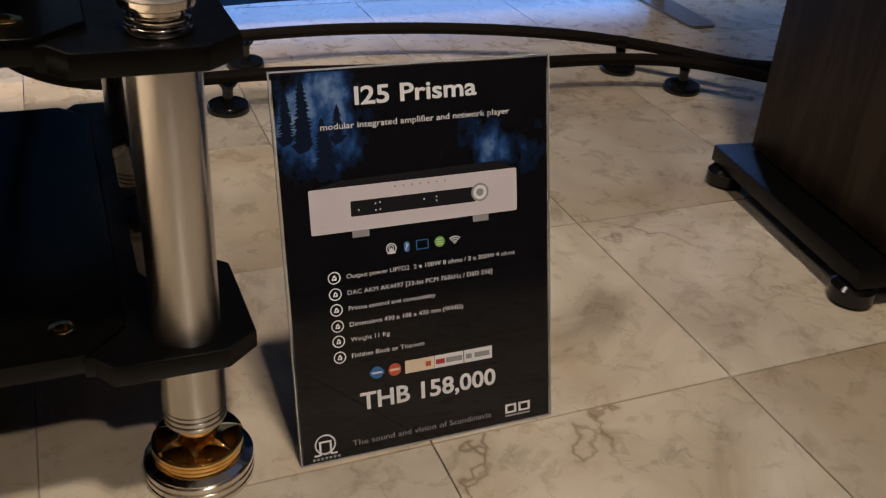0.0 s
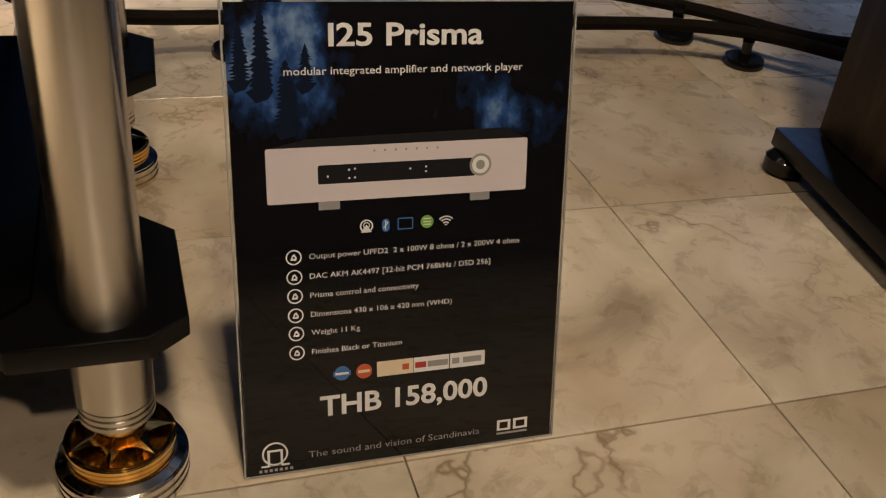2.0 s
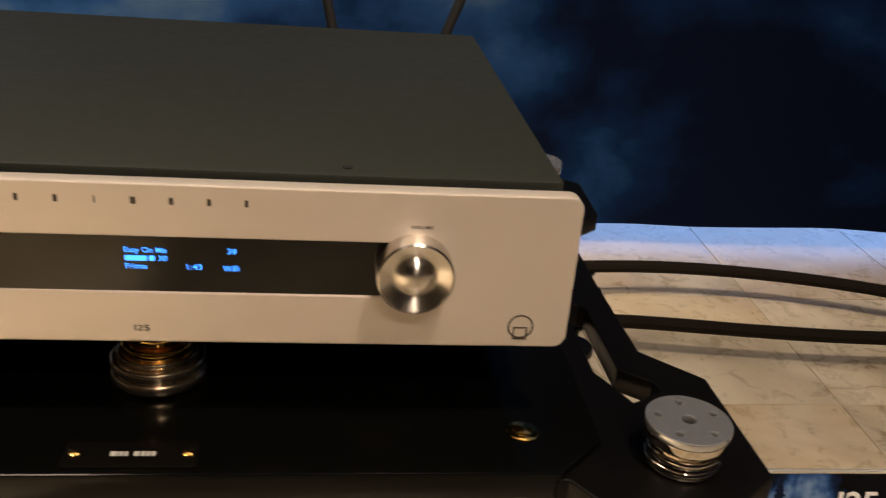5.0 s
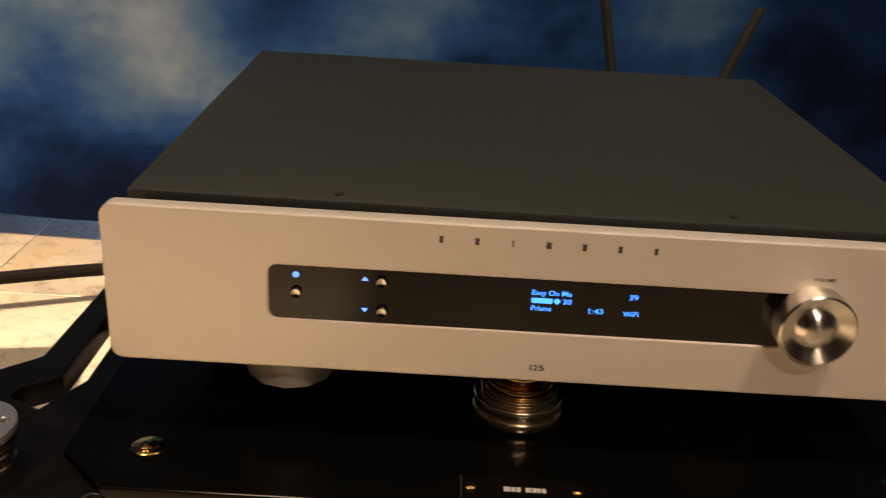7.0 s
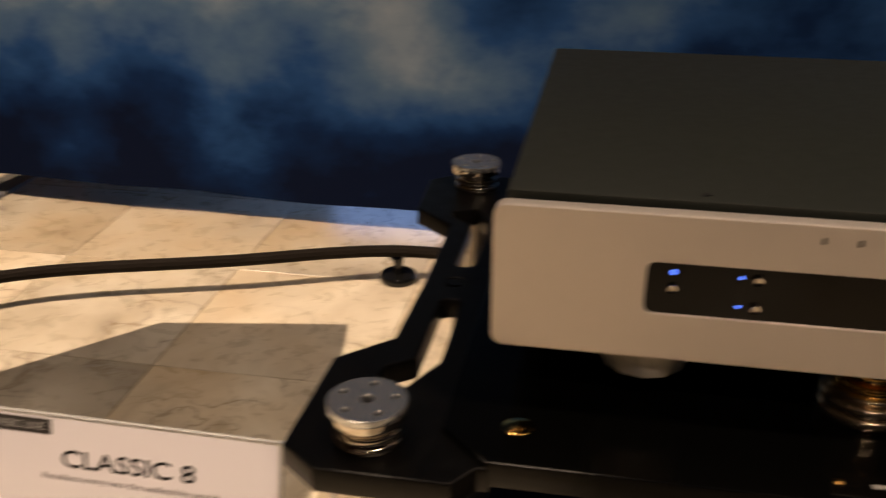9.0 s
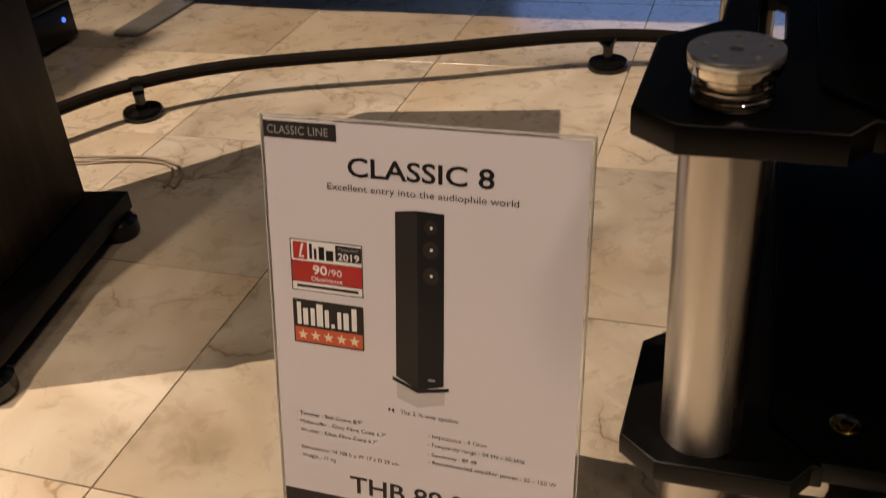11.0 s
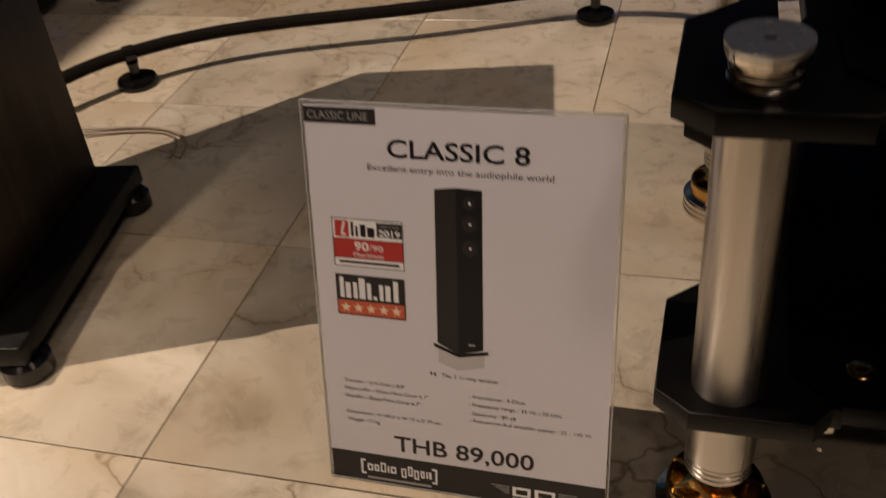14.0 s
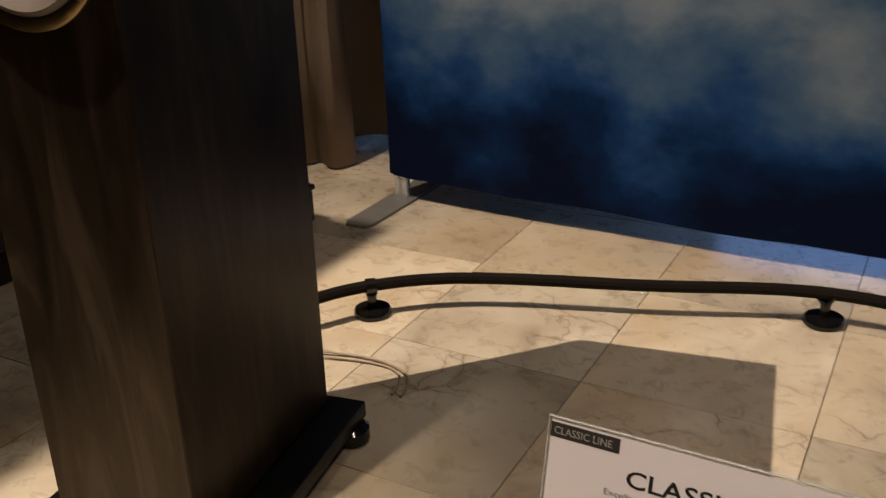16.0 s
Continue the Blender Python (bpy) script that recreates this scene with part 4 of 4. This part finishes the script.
mm("award", amp_sign, [circle(62.3, 230.9, 5.0)], INK_BLUE, 2)
mm("award_print", amp_sign, [bar(56.6, 229.4, 68, 233)], INK_BLUE, 3)
mm("award_print", amp_sign, [bar(58, 230.3, 66.6, 231.9)], INK_WHITE, 4)
mm("award", amp_sign, [circle(76.8, 231.2, 5.2)], INK_ORANGE, 2)
mm("award_print", amp_sign, [bar(73, 230.2, 80.6, 232.2)], INK_CREAM, 3)
for x, inks in ((85.3, ((1.5, 16, INK_CREAM), (17, 21.5, INK_ORANGE))), (110, ((1, 8.5, INK_RED), (9.5, 23.5, INK_GREY))), (135, ((1.5, 6.5, INK_GREY), (9, 22, INK_GREY)))):
    mm("award", amp_sign, [bar(x, 225.8, x + 24.4, 236.4)], INK_CREAM if x < 100 else INK_WHITE, 2)
    for a, b, ink in inks:
        mm("award_print", amp_sign, [bar(x + a, 229.2, x + b, 233.4)], ink, 3)
line(amp_sign, "THB 158,000", 47.6, 259.6, 114.4, INK_WHITE, 13.8, weight=0.024, name="price")
line(amp_sign, "The sound and vision of Scandinavia", 39.3, 288.6, 118, INK_GREY, 4.6)
mm("emblem", amp_sign, [circle(17.6, 282.5, 8.4, 36), circle(17.6, 282.5, 7.2, 36)], INK_WHITE, 2)
mm("emblem", amp_sign, [bar(12.6, 279.5, 22.6, 291), bar(14.2, 281, 21, 291.2)], INK_WHITE, 3)
mm("emblem", amp_sign, [bar(8.5, 290.2, 13.6, 291.6), ], INK_WHITE, 4)
mm("emblem", amp_sign, [bar(21.6, 290.2, 26.8, 291.6)], INK_WHITE, 4)
for i in range(7):
    mm("emblem_print", amp_sign, [bar(7 + 3.3 * i, 293.2, 9 + 3.3 * i, 295.2)], INK_GREY, 2)
mm("dealer_mark", amp_sign, [bar(170, 280.5, 180, 288.6), bar(172, 282.2, 178, 287)], INK_WHITE, 2)
mm("dealer_mark", amp_sign, [bar(182, 280.5, 192.5, 288.6), bar(184, 282.2, 190.5, 287)], INK_WHITE, 2)
mm("dealer_print", amp_sign, [bar(170, 290, 192.5, 291.6)], INK_GREY, 2)

speaker_sign = sign(pose(-0.574, -0.042, 0.0015, 90 - LEAN_WHITE, 0, -0.84), "acrylic sign with a white loudspeaker price sheet")
fold_foot(speaker_sign, LEAN_WHITE)
part("price_sheet", box(0, 0.21, 0, 0.297, -0.0002, 0.0003), PAPER, speaker_sign, "white printed price sheet")
ss = speaker_sign
mm("heading_tab", ss, [bar(0, 1.5, 50.5, 12.4)], INK_CHAR, 2, "charcoal heading tab")
line(ss, "CLASSIC LINE", 2.6, 9.6, 42.4, INK_GREY, 5.4, 3)
line(ss, "CLASSIC 8", 57.5, 33.5, 95.5, INK_BLACK, 12.2, weight=0.016, name="headline")
line(ss, "Excellent entry into the audiophile world", 43.2, 43.3, 125.2, INK_CHAR, 4.4)
mm("loudspeaker_picture", ss, [[(89, 53.6), (103.5, 51.7), (121.5, 52.3), (121.2, 170.6), (103.3, 176), (88, 168)]], INK_CHAR, 2, "printed picture of a black loudspeaker")
mm("picture_side", ss, [[(103.7, 52.0), (121.3, 52.6), (121.0, 170.2), (103.5, 175.4)]], INK_BLACK, 3)
mm("picture_plinth", ss, [[(85.4, 168.4), (103.3, 175.5), (124.9, 171.2), (124.9, 173.6), (103.3, 178.2), (85.4, 171)]], INK_BLACK, 4)
mm("picture_reflection", ss, [[(88.5, 173), (103.3, 178.6), (122, 174.5), (122, 184), (103, 189), (88.5, 184)]], material("pale_grey_ink", (0.50, 0.485, 0.49), 0.5, 0, 0.5, 0.05), 2)
for y, r in ((62, 4.6), (76.6, 5.8), (94, 5.8)):
    mm("picture_driver", ss, [[(112.6 + r * math.cos(a) * 0.92, y + r * math.sin(a)) for a in [2 * math.pi * i / 24 for i in range(24)]]], INK_CHAR, 4)
    mm("picture_driver", ss, [circle(113, y, 1.0, 12)], INK_WHITE, 5)
mm("picture_badge", ss, [bar(110.5, 166.6, 115.5, 168)], INK_GREY, 4)
mm("award", ss, [bar(14.2, 79, 66, 115.3)], INK_CHAR, 2, "red and white award label")
mm("award_field", ss, [bar(15, 79.7, 65.3, 94)], INK_WHITE, 3)
mm("award_field", ss, [bar(15, 94.4, 65.3, 108.6)], INK_RED, 3)
mm("award_field", ss, [bar(15, 109, 65.3, 114.7)], INK_WHITE, 3)
mm("award_field", ss, [bar(16.4, 80.8, 26.7, 93)], INK_RED, 4)
mm("award_print", ss, [[(22.5, 82), (24.4, 82), (21.8, 90.2), (24.2, 90.2), (24.2, 91.6), (20.4, 91.6)]], INK_WHITE, 5)
for x0, x1, top in ((28.2, 30.2, 81.5), (31.6, 33.4, 84.5), (35, 39, 83), (40.2, 45.4, 85)):
    mm("award_print", ss, [bar(x0, top, x1, 92.2)], INK_BLACK, 4)
mm("award_field", ss, [bar(47, 80.8, 65.2, 91.6)], INK_CHAR, 4)
line(ss, "Testurteil", 48.6, 84.2, 14.6, INK_GREY, 2.2, 5)
line(ss, "2019", 48.6, 90.6, 15.2, INK_WHITE, 4.6, 5, 0.02)
line(ss, "90", 30.2, 102.4, 10.4, INK_WHITE, 6.2, 5, 0.02)
line(ss, "/90", 41.0, 102.4, 10, INK_WHITE, 4.6, 5)
line(ss, "Oberklasse", 28.8, 107.4, 22.5, INK_WHITE, 3.2, 5)
mm("award_print", ss, [bar(18, 110.8, 62.5, 112.8)], INK_CHAR, 4)
mm("award", ss, [rounded(14, 65.6, 121.6, 153.6, 1.0)], INK_CHAR, 2, "charcoal and orange award label")
mm("award_field", ss, [bar(15, 142, 64.6, 152.6)], INK_ORANGE, 3)
for x0, x1, top in ((17, 20, 124), (21.4, 25, 128), (27, 30, 127.4), (31.4, 36, 124), (37.4, 40.4, 127.4), (42, 44.6, 137.2), (46.6, 49.4, 127.8), (51, 54.8, 128), (57, 60.6, 124)):
    mm("award_print", ss, [bar(x0, top, x1, 140)], INK_WHITE, 4)
for i in range(5):
    cx = 20.6 + 9.5 * i
    mm("award_star", ss, [[(cx + (3.9 if k % 2 == 0 else 1.65) * math.sin(math.pi * k / 5), 147.5 - (3.9 if k % 2 == 0 else 1.65) * math.cos(math.pi * k / 5)) for k in range(10)]], INK_CREAM, 4)
mm("icon", ss, [[(82, 192), (83.6, 193.8), (82, 196)], ], INK_BLACK, 2)
mm("icon", ss, [[(86, 192.4), (84.2, 194), (86, 196.2)]], INK_BLACK, 2)
line(ss, "The 2 ½-way speaker", 90.5, 196, 41.8, INK_CHAR, 3.2)
for words, x, y, w in (("· Tweeter : Soft Dome 8/9\"", 12.6, 209.9, 50), ("· Midwoofer : Glass Fibre Cone 6.7\"", 12.4, 216.4, 67.4), ("· Woofer : Glass Fibre Cone 6.7\"", 12.4, 223.2, 61), ("· Dimensions : H 105.5 x W 17 x D 29 cm", 12.6, 237.0, 76), ("· Weight : 17 kg", 12.8, 243.6, 28.2),
                       ("- Impedance : 4 Ohm", 110.2, 210.4, 41), ("- Frequency range : 34 Hz - 30 kHz", 110, 217.2, 67.3), ("- Sensitivity : 89 dB", 110, 224.7, 34.7), ("- Recommended amplifier power : 25 - 150 W", 110.4, 230.6, 88.4)):
    line(ss, words, x, y, w, INK_CHAR, 3.0)
line(ss, "THB 89,000", 51.6, 265.4, 106.6, INK_CHAR, 13.2, weight=0.016, name="price")
mm("footer_band", ss, [bar(0, 271.5, 210, 297)], INK_CHAR, 2, "charcoal footer band")
for x0, x1, sgn in ((23.4, 27.4, 1), (80.6, 84.6, -1)):
    mm("maker_mark", ss, [bar(x0, 277.4, x1, 279)], INK_WHITE, 3)
    mm("maker_mark", ss, [bar(x0, 289.4, x1, 291)], INK_WHITE, 3)
    a = x0 if sgn > 0 else x1 - 1.6
    mm("maker_mark", ss, [bar(a, 277.4, a + 1.6, 291)], INK_WHITE, 3)
for i, (x0, x1, top, low) in enumerate(((28.8, 33, 281, 287.2), (34.4, 38, 281, 287.2), (39.4, 43.6, 278.5, 287.2), (45, 46.2, 281, 287.2), (47.6, 51.8, 281, 287.2), (56, 60, 281, 289.4), (61.4, 65, 278.5, 287.2), (66.2, 70, 281, 289.4), (71.4, 74.6, 281, 287.2), (75.8, 77, 281, 287.2), (78, 80, 281, 287.2))):
    mm("maker_mark", ss, [bar(x0, top, x1, low), bar(x0 + 1.1, top + 1.3, max(x1 - 1.1, x0 + 1.2), low - 1.3)] if x1 - x0 > 3 else [bar(x0, top, x1, low)], INK_WHITE, 3)
mm("maker_print", ss, [bar(28.4, 292.6, 79.6, 294.6)], INK_GREY, 3)
mm("dealer_mark", ss, [bar(142.4, 282, 156, 290.2), bar(145, 284, 153.5, 288.4)], INK_WHITE, 3)
mm("dealer_mark", ss, [bar(159, 282, 174.2, 290.2), bar(161.6, 284, 171.6, 288.4)], INK_WHITE, 3)
mm("dealer_print", ss, [bar(142.8, 291.8, 173.8, 294)], INK_WHITE, 3)
for k in range(4):
    mm("dealer_wing", ss, [bar(126 + 3.2 * k, 282.2 + 1.9 * k, 140, 282.9 + 1.9 * k)], INK_GREY, 3)
    mm("dealer_wing", ss, [bar(176.4, 282.2 + 1.9 * k, 190 - 3.2 * k, 282.9 + 1.9 * k)], INK_GREY, 3)

# ---- floor tiles ----
PX, PY, X0, Y0, GAP = 0.3024, 0.3035, -0.745, -0.053, 0.0007
meshes = {}


def tile(x0, x1, y0, y1):
    size = (round(x1 - x0, 4), round(y1 - y0, 4))
    if size not in meshes:
        bm = box(GAP - size[0] / 2, size[0] / 2 - GAP, GAP - size[1] / 2, size[1] / 2 - GAP, -0.012, 0.0, 0.0004, 1)
        mesh = bpy.data.meshes.new("tile")
        bm.to_mesh(mesh)
        bm.free()
        mesh.materials.append(MARBLE)
        meshes[size] = mesh
    ob = new("tile", meshes[size])
    ob.parent = floor
    ob.location = ((x0 + x1) / 2, (y0 + y1) / 2, 0.0)
    ob.rotation_euler = (random.uniform(-0.0003, 0.0003), random.uniform(-0.0003, 0.0003), 0)


for j in range(-9, 8):
    y0, y1 = Y0 + PY * j, Y0 + PY * (j + 1)
    if y1 < -3.1 or y0 > 2.45:
        continue
    xs = [X0 + PX * i for i in range(-5, 13)]
    xs = [x for x in xs if -2.3 < x < 2.62]
    for a, b in zip(xs, xs[1:]):
        tile(a, b, y0, y1)
